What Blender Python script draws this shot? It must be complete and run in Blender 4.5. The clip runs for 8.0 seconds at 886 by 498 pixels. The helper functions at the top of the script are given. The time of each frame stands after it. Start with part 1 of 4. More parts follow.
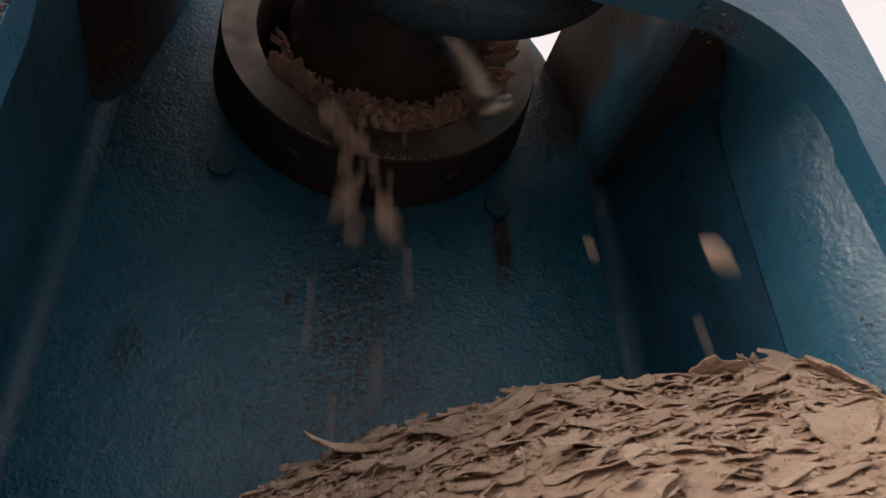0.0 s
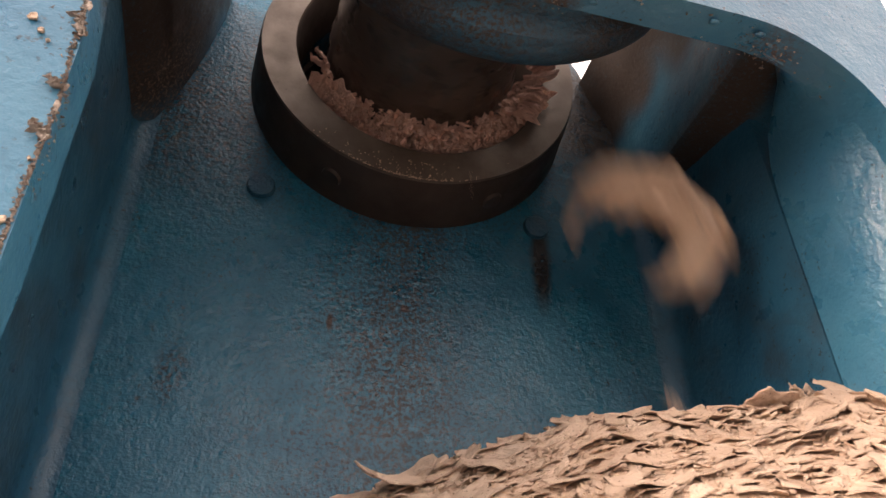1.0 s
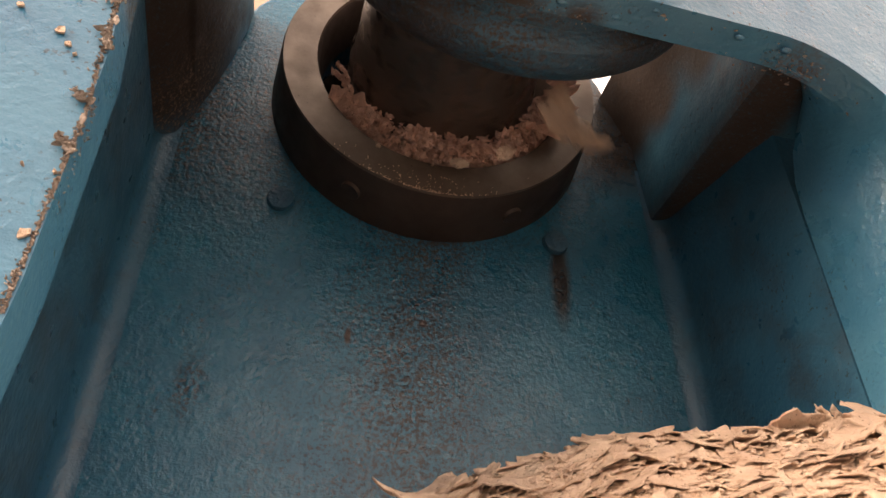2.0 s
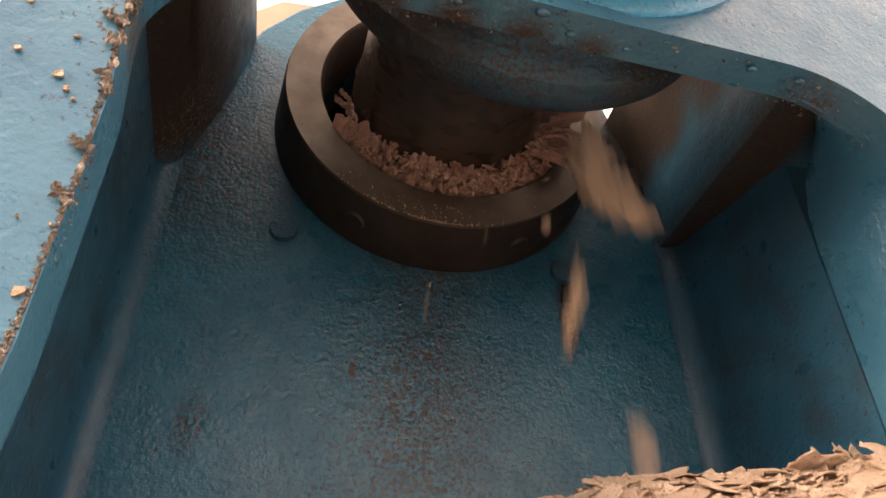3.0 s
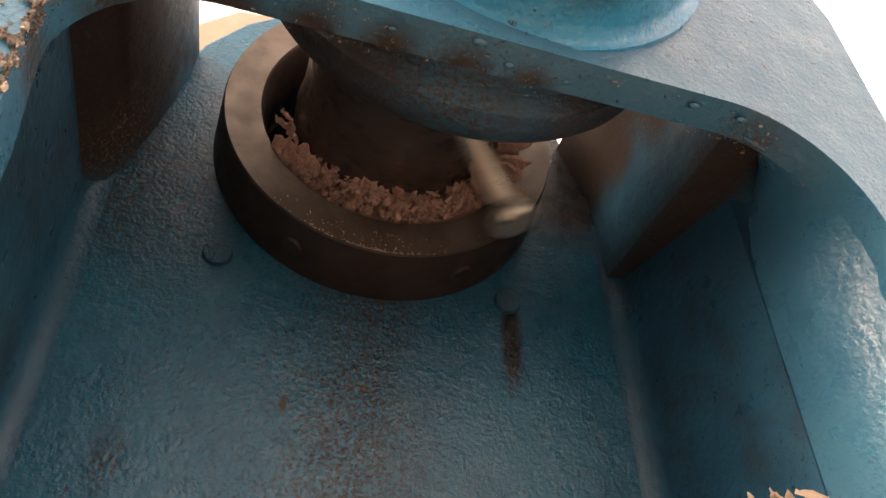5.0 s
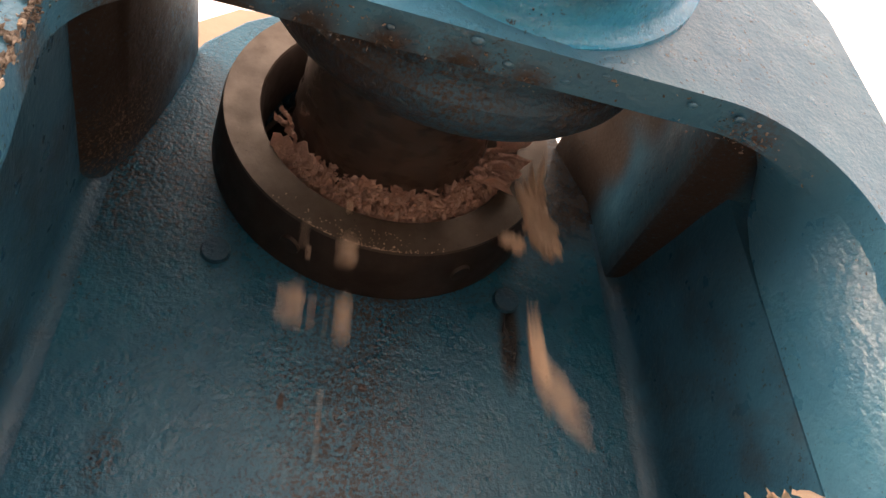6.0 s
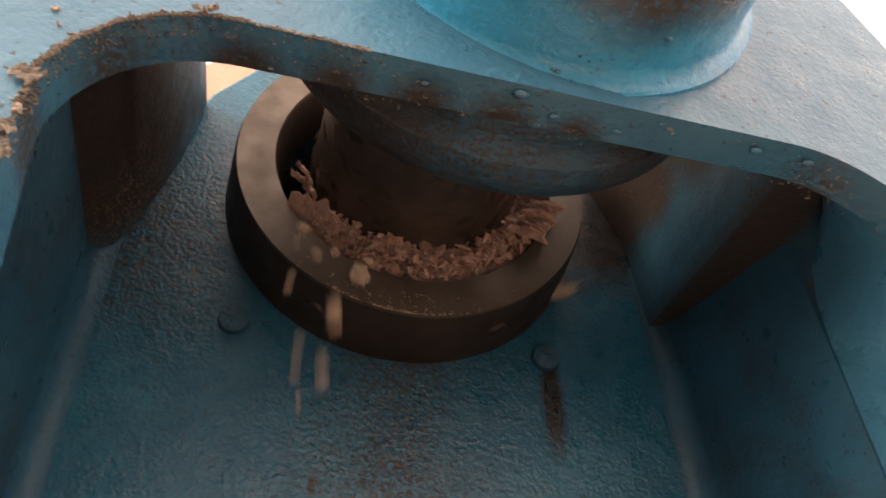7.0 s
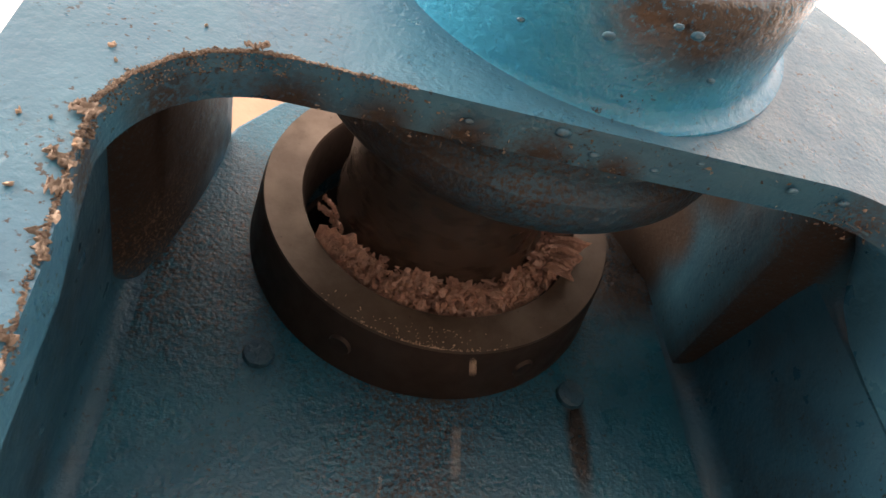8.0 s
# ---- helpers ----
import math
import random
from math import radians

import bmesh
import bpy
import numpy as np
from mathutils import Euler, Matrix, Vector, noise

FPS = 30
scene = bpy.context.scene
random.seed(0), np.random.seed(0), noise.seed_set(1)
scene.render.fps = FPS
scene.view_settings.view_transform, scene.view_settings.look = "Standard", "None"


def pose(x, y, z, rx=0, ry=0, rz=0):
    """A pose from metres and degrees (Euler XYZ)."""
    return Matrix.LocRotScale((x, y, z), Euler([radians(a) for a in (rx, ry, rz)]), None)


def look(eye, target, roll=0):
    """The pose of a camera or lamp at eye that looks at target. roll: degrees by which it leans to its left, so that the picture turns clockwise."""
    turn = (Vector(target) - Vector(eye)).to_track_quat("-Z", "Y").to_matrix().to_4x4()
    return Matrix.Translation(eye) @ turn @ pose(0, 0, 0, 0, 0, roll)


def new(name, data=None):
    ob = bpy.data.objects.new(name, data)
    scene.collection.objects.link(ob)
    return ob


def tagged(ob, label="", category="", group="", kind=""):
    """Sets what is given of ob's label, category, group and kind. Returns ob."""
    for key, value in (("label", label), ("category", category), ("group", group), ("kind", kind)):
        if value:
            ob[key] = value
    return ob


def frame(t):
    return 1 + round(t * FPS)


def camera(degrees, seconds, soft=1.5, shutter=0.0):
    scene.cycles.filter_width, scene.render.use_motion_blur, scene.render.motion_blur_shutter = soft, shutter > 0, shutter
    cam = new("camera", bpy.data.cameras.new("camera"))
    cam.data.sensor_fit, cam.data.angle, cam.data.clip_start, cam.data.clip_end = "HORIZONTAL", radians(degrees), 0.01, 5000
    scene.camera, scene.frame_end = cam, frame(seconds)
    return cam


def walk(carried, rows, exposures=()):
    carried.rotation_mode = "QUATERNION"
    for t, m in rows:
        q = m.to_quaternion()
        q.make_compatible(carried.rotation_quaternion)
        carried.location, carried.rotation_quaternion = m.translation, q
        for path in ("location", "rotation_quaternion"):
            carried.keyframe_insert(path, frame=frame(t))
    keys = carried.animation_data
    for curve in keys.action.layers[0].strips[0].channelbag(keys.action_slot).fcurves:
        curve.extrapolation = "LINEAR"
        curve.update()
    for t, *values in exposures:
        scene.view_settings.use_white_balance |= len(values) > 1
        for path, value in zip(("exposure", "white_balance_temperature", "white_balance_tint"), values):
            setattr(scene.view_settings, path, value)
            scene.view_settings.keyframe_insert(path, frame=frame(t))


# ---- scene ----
cam = camera(61.8, 8.0, shutter=0.5)
PATH = [
    (0, (0.004, 0.019, 0.769), (0.405, 1.665, 1.833), -0.1),
    (0.5, (-0.005, 0.03, 0.772), (0.396, 1.665, 1.853), 0.2),
    (1, (-0.015, 0.02, 0.78), (0.362, 1.667, 1.85), 0.6),
    (1.5, (-0.016, 0.021, 0.78), (0.328, 1.667, 1.863), 1.7),
    (3, (-0.02, 0.023, 0.795), (0.306, 1.644, 1.921), 1.8),
    (3.5, (-0.013, 0.024, 0.802), (0.339, 1.631, 1.94), 1.5),
    (4, (-0.01, 0.025, 0.806), (0.373, 1.617, 1.955), 1.4),
    (4.5, (-0.007, 0.024, 0.81), (0.397, 1.608, 1.962), 1.1),
    (6, (-0.004, 0.024, 0.811), (0.404, 1.61, 1.959), 1.5),
    (6.5, (-0.008, 0.022, 0.819), (0.403, 1.593, 1.986), 0.9),
    (7, (-0.015, 0.04, 0.843), (0.368, 1.594, 2.041), -0.6),
    (7.5, (-0.033, 0.042, 0.843), (0.329, 1.56, 2.092), -1.1),
    (8, (-0.03, 0.043, 0.845), (0.347, 1.546, 2.111), -0.1),
]
walk(cam, [(t, look(eye, target, roll)) for t, eye, target, roll in PATH],
     exposures=[(t, stops, kelvin, tint) for t, stops, kelvin, tint in ((0, 0.25, 6900, 20), (0.2, 0.35, 6900, 20), (0.4, 0.7, 6900, 20), (0.6, 1.25, 7050, 22), (0.8, 1.7, 7300, 23), (1.0, 1.84, 7550, 24), (2.2, 1.92, 8700, 26), (8.0, 1.92, 8600, 26))])

# ---- light: open sky in front of the machine, hazy sun from the left ----
world = bpy.data.worlds.new("sky")
scene.world = world
world.use_nodes = True
wn = world.node_tree
sky = wn.nodes.new("ShaderNodeTexSky")
sky.sky_type = "NISHITA"
sky.sun_disc = False
sky.sun_elevation = radians(22)
sky.sun_rotation = radians(250)
sky.dust_density = 4.0
sky.air_density = 1.0
haze = wn.nodes.new("ShaderNodeMix")      # thin white overcast over the clear sky
haze.data_type = "RGBA"
haze.inputs[0].default_value = 0.8
haze.inputs[7].default_value = (8.0, 7.9, 7.7, 1)
wn.links.new(sky.outputs[0], haze.inputs[6])
wn.links.new(haze.outputs[2], wn.nodes["Background"].inputs[0])
wn.nodes["Background"].inputs[1].default_value = 0.115
sun_data = bpy.data.lights.new("sun", "SUN")
sun_data.energy = 2.3
sun_data.angle = radians(40)
sun_data.color = (1.0, 0.95, 0.88)
sun = new("sun", sun_data)
sun.matrix_world = look((-2.85, -1.05, 2.13), (0, 0, 0.9))


# ---- materials ----
def material(name, rough=0.6, metal=0.0, spec=0.5):
    m = bpy.data.materials.new(name)
    m.use_nodes = True
    b = m.node_tree.nodes["Principled BSDF"]
    b.inputs["Roughness"].default_value = rough
    b.inputs["Metallic"].default_value = metal
    b.inputs["Specular IOR Level"].default_value = spec
    return m, m.node_tree, b


def noise_node(nt, scale, detail=4.0, rough=0.55, stretch=None):
    co = nt.nodes.new("ShaderNodeTexCoord")
    n = nt.nodes.new("ShaderNodeTexNoise")
    n.inputs["Scale"].default_value = scale
    n.inputs["Detail"].default_value = detail
    n.inputs["Roughness"].default_value = rough
    if stretch:
        mp = nt.nodes.new("ShaderNodeMapping")
        mp.inputs["Scale"].default_value = stretch
        nt.links.new(co.outputs["Object"], mp.inputs["Vector"])
        nt.links.new(mp.outputs[0], n.inputs["Vector"])
    else:
        nt.links.new(co.outputs["Object"], n.inputs["Vector"])
    return n.outputs["Fac"]


def ramp(nt, fac, lo, hi, a=0.0, b=1.0):
    r = nt.nodes.new("ShaderNodeMapRange")
    r.inputs["From Min"].default_value, r.inputs["From Max"].default_value = lo, hi
    r.inputs["To Min"].default_value, r.inputs["To Max"].default_value = a, b
    nt.links.new(fac, r.inputs["Value"])
    return r.outputs[0]


def mix(nt, fac, a, b):
    n = nt.nodes.new("ShaderNodeMix")
    n.data_type = "RGBA"
    if isinstance(fac, float):
        n.inputs[0].default_value = fac
    else:
        nt.links.new(fac, n.inputs[0])
    for socket, v in ((n.inputs[6], a), (n.inputs[7], b)):
        if isinstance(v, tuple):
            socket.default_value = (*v, 1)
        else:
            nt.links.new(v, socket)
    return n.outputs[2]


def times(nt, a, b):
    n = nt.nodes.new("ShaderNodeMath")
    n.operation = "MULTIPLY"
    for socket, v in zip(n.inputs, (a, b)):
        if isinstance(v, float):
            socket.default_value = v
        else:
            nt.links.new(v, socket)
    return n.outputs[0]


def bump(nt, b, heights):
    """Chain of bumps: (height socket, strength, distance)."""
    last = None
    for h, strength, dist in heights:
        n = nt.nodes.new("ShaderNodeBump")
        n.inputs["Strength"].default_value = strength
        n.inputs["Distance"].default_value = dist
        nt.links.new(h, n.inputs["Height"])
        if last:
            nt.links.new(last, n.inputs["Normal"])
        last = n.outputs["Normal"]
    nt.links.new(last, b.inputs["Normal"])


def spot(nt, x, y, z, radius, soft, tall=1.0):
    """1 inside a ball (drawn out in height by tall) round a place, 0 outside, soft edge: for stains with a shape of their own."""
    g = nt.nodes.new("ShaderNodeTexCoord")
    m = nt.nodes.new("ShaderNodeVectorMath")
    m.operation = "MULTIPLY"
    m.inputs[1].default_value = (1, 1, 1 / tall)
    nt.links.new(g.outputs["Object"], m.inputs[0])
    d = nt.nodes.new("ShaderNodeVectorMath")
    d.operation = "DISTANCE"
    nt.links.new(m.outputs[0], d.inputs[0])
    d.inputs[1].default_value = (x, y, z / tall)
    return ramp(nt, d.outputs["Value"], radius, radius + soft, 1.0, 0.0)


def blue_paint(name, dirt_shade=0.3, base=(0.010, 0.084, 0.152), pale=(0.023, 0.122, 0.196), rough=0.40, peel=0.5, stains=(), spec=0.5, film_shade=(0.034, 0.026, 0.021)):
    m, nt, b = material(name, rough, 0.0, spec)
    col = mix(nt, ramp(nt, noise_node(nt, 14, 5), 0.35, 0.65), base, pale)
    specks = ramp(nt, noise_node(nt, 430, 3, 0.6), 0.62, 0.66)
    where = ramp(nt, noise_node(nt, 20, 4), 0.44, 0.58)
    col = mix(nt, times(nt, specks, where), col, (0.015, 0.014, 0.016))
    # patchy grime film; on side walls and beams it also carries painted shade
    grime_shade = ramp(nt, noise_node(nt, 23, 8, 0.7), 0.70 - 0.32 * dirt_shade, 0.95 - 0.34 * dirt_shade, 0.0, 0.85)
    col = mix(nt, grime_shade, col, film_shade)
    for (x, y, z, radius, soft, strength, colour, *tall) in stains:
        s = times(nt, spot(nt, x, y, z, radius, soft, *tall), ramp(nt, noise_node(nt, 480, 5, 0.7), 0.72 - 0.3 * strength, 0.79 - 0.22 * strength))
        col = mix(nt, s, col, colour)
    nt.links.new(col, b.inputs["Base Color"])
    nt.links.new(ramp(nt, noise_node(nt, 60, 5), 0.3, 0.7, rough - 0.08, rough + 0.15), b.inputs["Roughness"])
    bump(nt, b, [(noise_node(nt, 380, 4, 0.6), min(1.0, peel * 1.5), 0.0007 + 0.0019 * peel), (noise_node(nt, 130, 3, 0.6), min(0.9, peel * 0.9), 0.001 + 0.0030 * peel), (noise_node(nt, 40, 4), 0.3, 0.003)])
    return m


# brown grease; on the tie beams it stands in for shade as well
GREASE_SHADE = (0.034, 0.025, 0.021)
RUST = (0.06, 0.032, 0.02)
DUST = (0.22, 0.16, 0.12)
# recessed back wall: base darker than the front plate, shade put into it
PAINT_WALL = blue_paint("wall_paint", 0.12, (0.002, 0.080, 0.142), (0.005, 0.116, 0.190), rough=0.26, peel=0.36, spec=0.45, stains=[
    (0.043, 0.387, 0.950, 0.014, 0.030, 1.0, (0.009, 0.010, 0.014), 2.5),
    (0.045, 0.387, 0.89, 0.03, 0.09, 0.72, (0.009, 0.010, 0.014)),
    (0.047, 0.387, 0.975, 0.0018, 0.001, 3.0, (0.025, 0.010, 0.010)), (0.006, 0.387, 0.962, 0.0012, 0.001, 3.0, (0.03, 0.015, 0.012), 3.0),
    (0.004, 0.387, 0.985, 0.008, 0.012, 0.7, (0.009, 0.010, 0.013), 2.0),
    (-0.07, 0.387, 0.925, 0.004, 0.006, 0.9, (0.009, 0.010, 0.013), 2.5),
    (0.046, 0.387, 1.03, 0.012, 0.03, 0.9, GREASE_SHADE),
    (0.046, 0.387, 1.137, 0.10, 0.05, 0.7, GREASE_SHADE),
    (0.131, 0.387, 1.018, 0.004, 0.004, 1.6, (0.013, 0.011, 0.011), 5.0),
    (0.178, 0.387, 1.15, 0.035, 0.03, 1.4, GREASE_SHADE), (-0.115, 0.387, 1.10, 0.02, 0.03, 1.0, GREASE_SHADE, 1.5),
    (-0.095, 0.387, 1.11, 0.03, 0.04, 0.45, DUST), (-0.08, 0.387, 1.07, 0.01, 0.05, 0.75, GREASE_SHADE)])
# side walls: darker copy of the blue, their shade in base and film
PAINT_SIDE_SHADED = blue_paint("shaded_side_paint", 0.7, (0.009, 0.072, 0.130), (0.018, 0.100, 0.165), rough=0.32, peel=0.3, spec=0.4, film_shade=(0.026, 0.034, 0.042))
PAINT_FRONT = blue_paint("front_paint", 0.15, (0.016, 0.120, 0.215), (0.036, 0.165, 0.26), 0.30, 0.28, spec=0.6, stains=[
    (0.05, 0.225, 1.037, 0.01, 0.025, 0.75, (0.04, 0.025, 0.02)), (-0.04, 0.213, 1.040, 0.006, 0.012, 1.5, GREASE_SHADE), (-0.01, 0.214, 1.040, 0.005, 0.012, 1.6, GREASE_SHADE), (0.02, 0.216, 1.041, 0.005, 0.012, 1.6, GREASE_SHADE),
    (0.05, 0.218, 1.042, 0.004, 0.012, 1.5, GREASE_SHADE), (0.08, 0.220, 1.043, 0.004, 0.010, 1.4, GREASE_SHADE), (0.185, 0.222, 1.043, 0.004, 0.014, 0.9, RUST), (-0.074, 0.205, 1.02, 0.005, 0.012, 1.2, GREASE_SHADE), (-0.0885, 0.205, 0.985, 0.005, 0.012, 1.2, GREASE_SHADE),
    (-0.05, 0.225, 1.037, 0.01, 0.025, 0.8, (0.045, 0.027, 0.02)),
    (-0.086, 0.226, 0.985, 0.008, 0.012, 1.1, (0.09, 0.055, 0.038), 3.0)])
# housing: lit copy of the frame's blue, brightness in the base; brown grease spots
PAINT_BOSS_LIT = blue_paint("lit_boss_paint", 0.10, (0.003, 0.225, 0.43), (0.010, 0.295, 0.51), 0.22, 0.3, stains=[
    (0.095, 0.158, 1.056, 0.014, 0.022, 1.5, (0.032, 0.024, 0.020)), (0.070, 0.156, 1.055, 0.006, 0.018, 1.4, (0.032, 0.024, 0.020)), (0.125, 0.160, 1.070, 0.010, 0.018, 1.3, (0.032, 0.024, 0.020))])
PAINT_REAR = blue_paint("rear_boss_paint", 0.55, (0.006, 0.060, 0.11), (0.014, 0.085, 0.14), stains=[
    (-0.02, 0.25, 1.08, 0.04, 0.03, 1.4, GREASE_SHADE), (0.12, 0.25, 1.06, 0.02, 0.02, 1.2, GREASE_SHADE),
    (0.03, 0.25, 1.04, 0.03, 0.05, 0.9, (0.035, 0.02, 0.014))])
# right beam: grease spots also paint the shade of its upper face and underside
PAINT_BEAM = blue_paint("beam_paint", 0.45, (0.010, 0.078, 0.13), (0.022, 0.11, 0.165), rough=0.45, peel=0.2, spec=0.3, stains=[
    (0.168, 0.30, 1.185, 0.045, 0.03, 1.6, GREASE_SHADE), (0.182, 0.34, 1.138, 0.014, 0.014, 1.6, GREASE_SHADE), (0.180, 0.29, 1.128, 0.014, 0.014, 1.6, GREASE_SHADE), (0.165, 0.36, 1.17, 0.040, 0.025, 1.6, GREASE_SHADE), (0.178, 0.38, 1.145, 0.018, 0.012, 1.6, GREASE_SHADE), (0.17, 0.25, 1.17, 0.03, 0.03, 1.6, GREASE_SHADE),
    (0.188, 0.26, 1.066, 0.004, 0.010, 0.9, RUST)]
    + [(0.199 + 0.0013 * k, 0.240 + 0.0145 * k, 1.054 + 0.0014 * k, 0.010, 0.012, 1.4, GREASE_SHADE) for k in range(11)])
# left beam: heavy grease doubles as the shade it lies in
PAINT_GREASY_SHADED = blue_paint("greasy_shaded_beam_paint", 0.9, rough=0.45, peel=0.2, spec=0.3, stains=[(-0.10, 0.25, 1.13, 0.05, 0.03, 1.6, GREASE_SHADE), (-0.11, 0.34, 1.09, 0.03, 0.02, 1.5, GREASE_SHADE), (-0.095, 0.31, 1.12, 0.06, 0.03, 1.3, GREASE_SHADE), (-0.1, 0.38, 1.10, 0.02, 0.03, 0.7, DUST)])


def steel(name, colour, colour2, rough, metal=0.8, peel=0.15):
    m, nt, b = material(name, rough, metal)
    col = mix(nt, ramp(nt, noise_node(nt, 35, 6, 0.65), 0.35, 0.65), colour, colour2)
    pits = ramp(nt, noise_node(nt, 420, 3), 0.70, 0.78, 0.0, 0.7)
    col = mix(nt, pits, col, (0.03, 0.02, 0.016))
    nt.links.new(col, b.inputs["Base Color"])
    nt.links.new(ramp(nt, noise_node(nt, 90, 4), 0.3, 0.7, rough - 0.1, rough + 0.15), b.inputs["Roughness"])
    bump(nt, b, [(noise_node(nt, 500, 3), peel, 0.0006)])
    return m


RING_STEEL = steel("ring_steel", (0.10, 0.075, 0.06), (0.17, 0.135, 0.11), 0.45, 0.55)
# darker copy of the ring steel, shade of sides and gaps in its colour
RING_SIDE_SHADED = steel("shaded_ring_side_steel", (0.034, 0.023, 0.019), (0.055, 0.038, 0.031), 0.5, 0.3)
SHAFT_STEEL = steel("shaft_steel", (0.075, 0.054, 0.045), (0.135, 0.10, 0.085), 0.28, 0.55, 0.05)
BOLT_STEEL = steel("bolt_steel", (0.42, 0.37, 0.31), (0.55, 0.50, 0.43), 0.3, 0.85)
PLAIN_STEEL = steel("bearing_steel", (0.35, 0.33, 0.3), (0.5, 0.47, 0.43), 0.3, 0.9)


def cake_material(name, a, b2, dark):
    m, nt, b = material(name, 0.85, 0.0, 0.25)
    g = nt.nodes.new("ShaderNodeNewGeometry")
    col = mix(nt, g.outputs["Random Per Island"], a, b2)
    col = mix(nt, ramp(nt, noise_node(nt, 55, 5, 0.6), 0.4, 0.75, 0.0, 0.7), col, dark)
    fleck = ramp(nt, noise_node(nt, 600, 2), 0.66, 0.72, 0.0, 0.8)
    col = mix(nt, fleck, col, (0.09, 0.035, 0.025))
    nt.links.new(col, b.inputs["Base Color"])
    bump(nt, b, [(noise_node(nt, 520, 6, 0.75), 0.9, 0.0022), (noise_node(nt, 120, 5, 0.65), 0.6, 0.004)])
    return m


CAKE = cake_material("press_cake", (0.65, 0.465, 0.34), (0.81, 0.625, 0.49), (0.46, 0.29, 0.21))
CAKE_FRESH = cake_material("fresh_press_cake", (0.63, 0.37, 0.29), (0.78, 0.53, 0.445), (0.36, 0.18, 0.13))
CRUST = cake_material("oily_crust", (0.11, 0.078, 0.062), (0.52, 0.44, 0.38), (0.09, 0.06, 0.048))


def plain_material(name, a, b2, scale, rough=0.8):
    m, nt, b = material(name, rough, 0.0, 0.3)
    nt.links.new(mix(nt, ramp(nt, noise_node(nt, scale, 6), 0.3, 0.7), a, b2), b.inputs["Base Color"])
    bump(nt, b, [(noise_node(nt, scale * 12, 4), 0.3, 0.002)])
    return m


CONCRETE = plain_material("grey_concrete", (0.17, 0.16, 0.15), (0.25, 0.24, 0.225), 4.0)
BRICKWALL = plain_material("grimy_plaster", (0.20, 0.16, 0.13), (0.30, 0.25, 0.21), 3.0)
WOOD = plain_material("pale_wood", (0.36, 0.25, 0.19), (0.46, 0.33, 0.26), 9.0)


# ---- builders ----
def mesh_of(name, verts, faces, mat, smooth=False):
    me = bpy.data.meshes.new(name)
    me.from_pydata(verts, [], faces)
    me.materials.append(mat)
    if smooth:
        me.shade_smooth()
    return me


def thing(name, label, category, group="", kind="", at=(0, 0, 0)):
    ob = new(name)
    ob.empty_display_size = 0.02
    ob.location = at
    return tagged(ob, label, category, group, kind)


def part(name, bm, mat, parent, label="", smooth=40):
    me = bpy.data.meshes.new(name)
    bmesh.ops.recalc_face_normals(bm, faces=bm.faces[:])
    bm.to_mesh(me)
    bm.free()
    me.materials.append(mat)
    if smooth:
        me.shade_smooth()
        me.set_sharp_from_angle(angle=radians(smooth))
    ob = new(name, me)
    ob.parent = parent
    if label:
        ob["label"] = label
    return ob


def bevel(bm, width, segments=2, angle=35):
    edges = [e for e in bm.edges if len(e.link_faces) == 2 and e.calc_face_angle(0) > radians(angle)]
    if edges:
        bmesh.ops.bevel(bm, geom=edges, offset=width, segments=segments, affect="EDGES", profile=0.5)


def prism(poly, lo, hi, axis="y", width=0.0, segments=2, angle=35):
    """A polygon in the plane across the axis, drawn out from lo to hi along it."""
    bm = bmesh.new()
    put = {"y": lambda a, b, c: (a, c, b), "z": lambda a, b, c: (a, b, c), "x": lambda a, b, c: (c, a, b)}[axis]
    low = [bm.verts.new(put(a, b, lo)) for a, b in poly]
    high = [bm.verts.new(put(a, b, hi)) for a, b in poly]
    bm.faces.new(low)
    bm.faces.new(high[::-1])
    n = len(poly)
    for i in range(n):
        bm.faces.new((low[i], low[(i + 1) % n], high[(i + 1) % n], high[i]))
    if width:
        bevel(bm, width, segments, angle)
    return bm


def lathe(profile, cx, cz, steps=96, bm=None):
    """A closed profile of (radius, y) turned round the line x = cx, z = cz."""
    bm = bm or bmesh.new()
    rings = []
    for i in range(steps):
        a = 2 * math.pi * i / steps
        rings.append([bm.verts.new((cx + r * math.cos(a), y, cz + r * math.sin(a))) for r, y in profile])
    n = len(profile)
    for i in range(steps):
        p, q = rings[i], rings[(i + 1) % steps]
        for j in range(n):
            k = (j + 1) % n
            bm.faces.new((p[j], p[k], q[k], q[j]))
    return bm


def arc(cx, cz, r, a0, a1, n):
    return [(cx + r * math.cos(radians(a0 + (a1 - a0) * i / n)), cz + r * math.sin(radians(a0 + (a1 - a0) * i / n))) for i in range(n + 1)]


def flake(rng, length, width, thick, curl, sides=7):
    """A torn plate of pressed cake, bent along its length: its points and faces."""
    top, low = [], []
    for i in range(sides):
        a = 2 * math.pi * i / sides
        r = rng.uniform(0.55, 1.15)
        x, y = math.cos(a) * length / 2 * r, math.sin(a) * width / 2 * r
        z = curl * (x / (length / 2)) ** 2 * length * 0.5 + rng.uniform(-1, 1) * thick * 0.5
        top.append((x, y, z + thick / 2))
        low.append((x * 0.9, y * 0.9, z - thick / 2))
    verts = top + low + [(0, 0, thick * 0.5 + rng.uniform(-.4, .4) * thick), (0, 0, -thick * 0.5)]
    n = sides
    faces = []
    for i in range(n):
        j = (i + 1) % n
        faces += [(i, j, 2 * n), (n + j, n + i, 2 * n + 1), (i, n + i, n + j, j)]
    return verts, faces


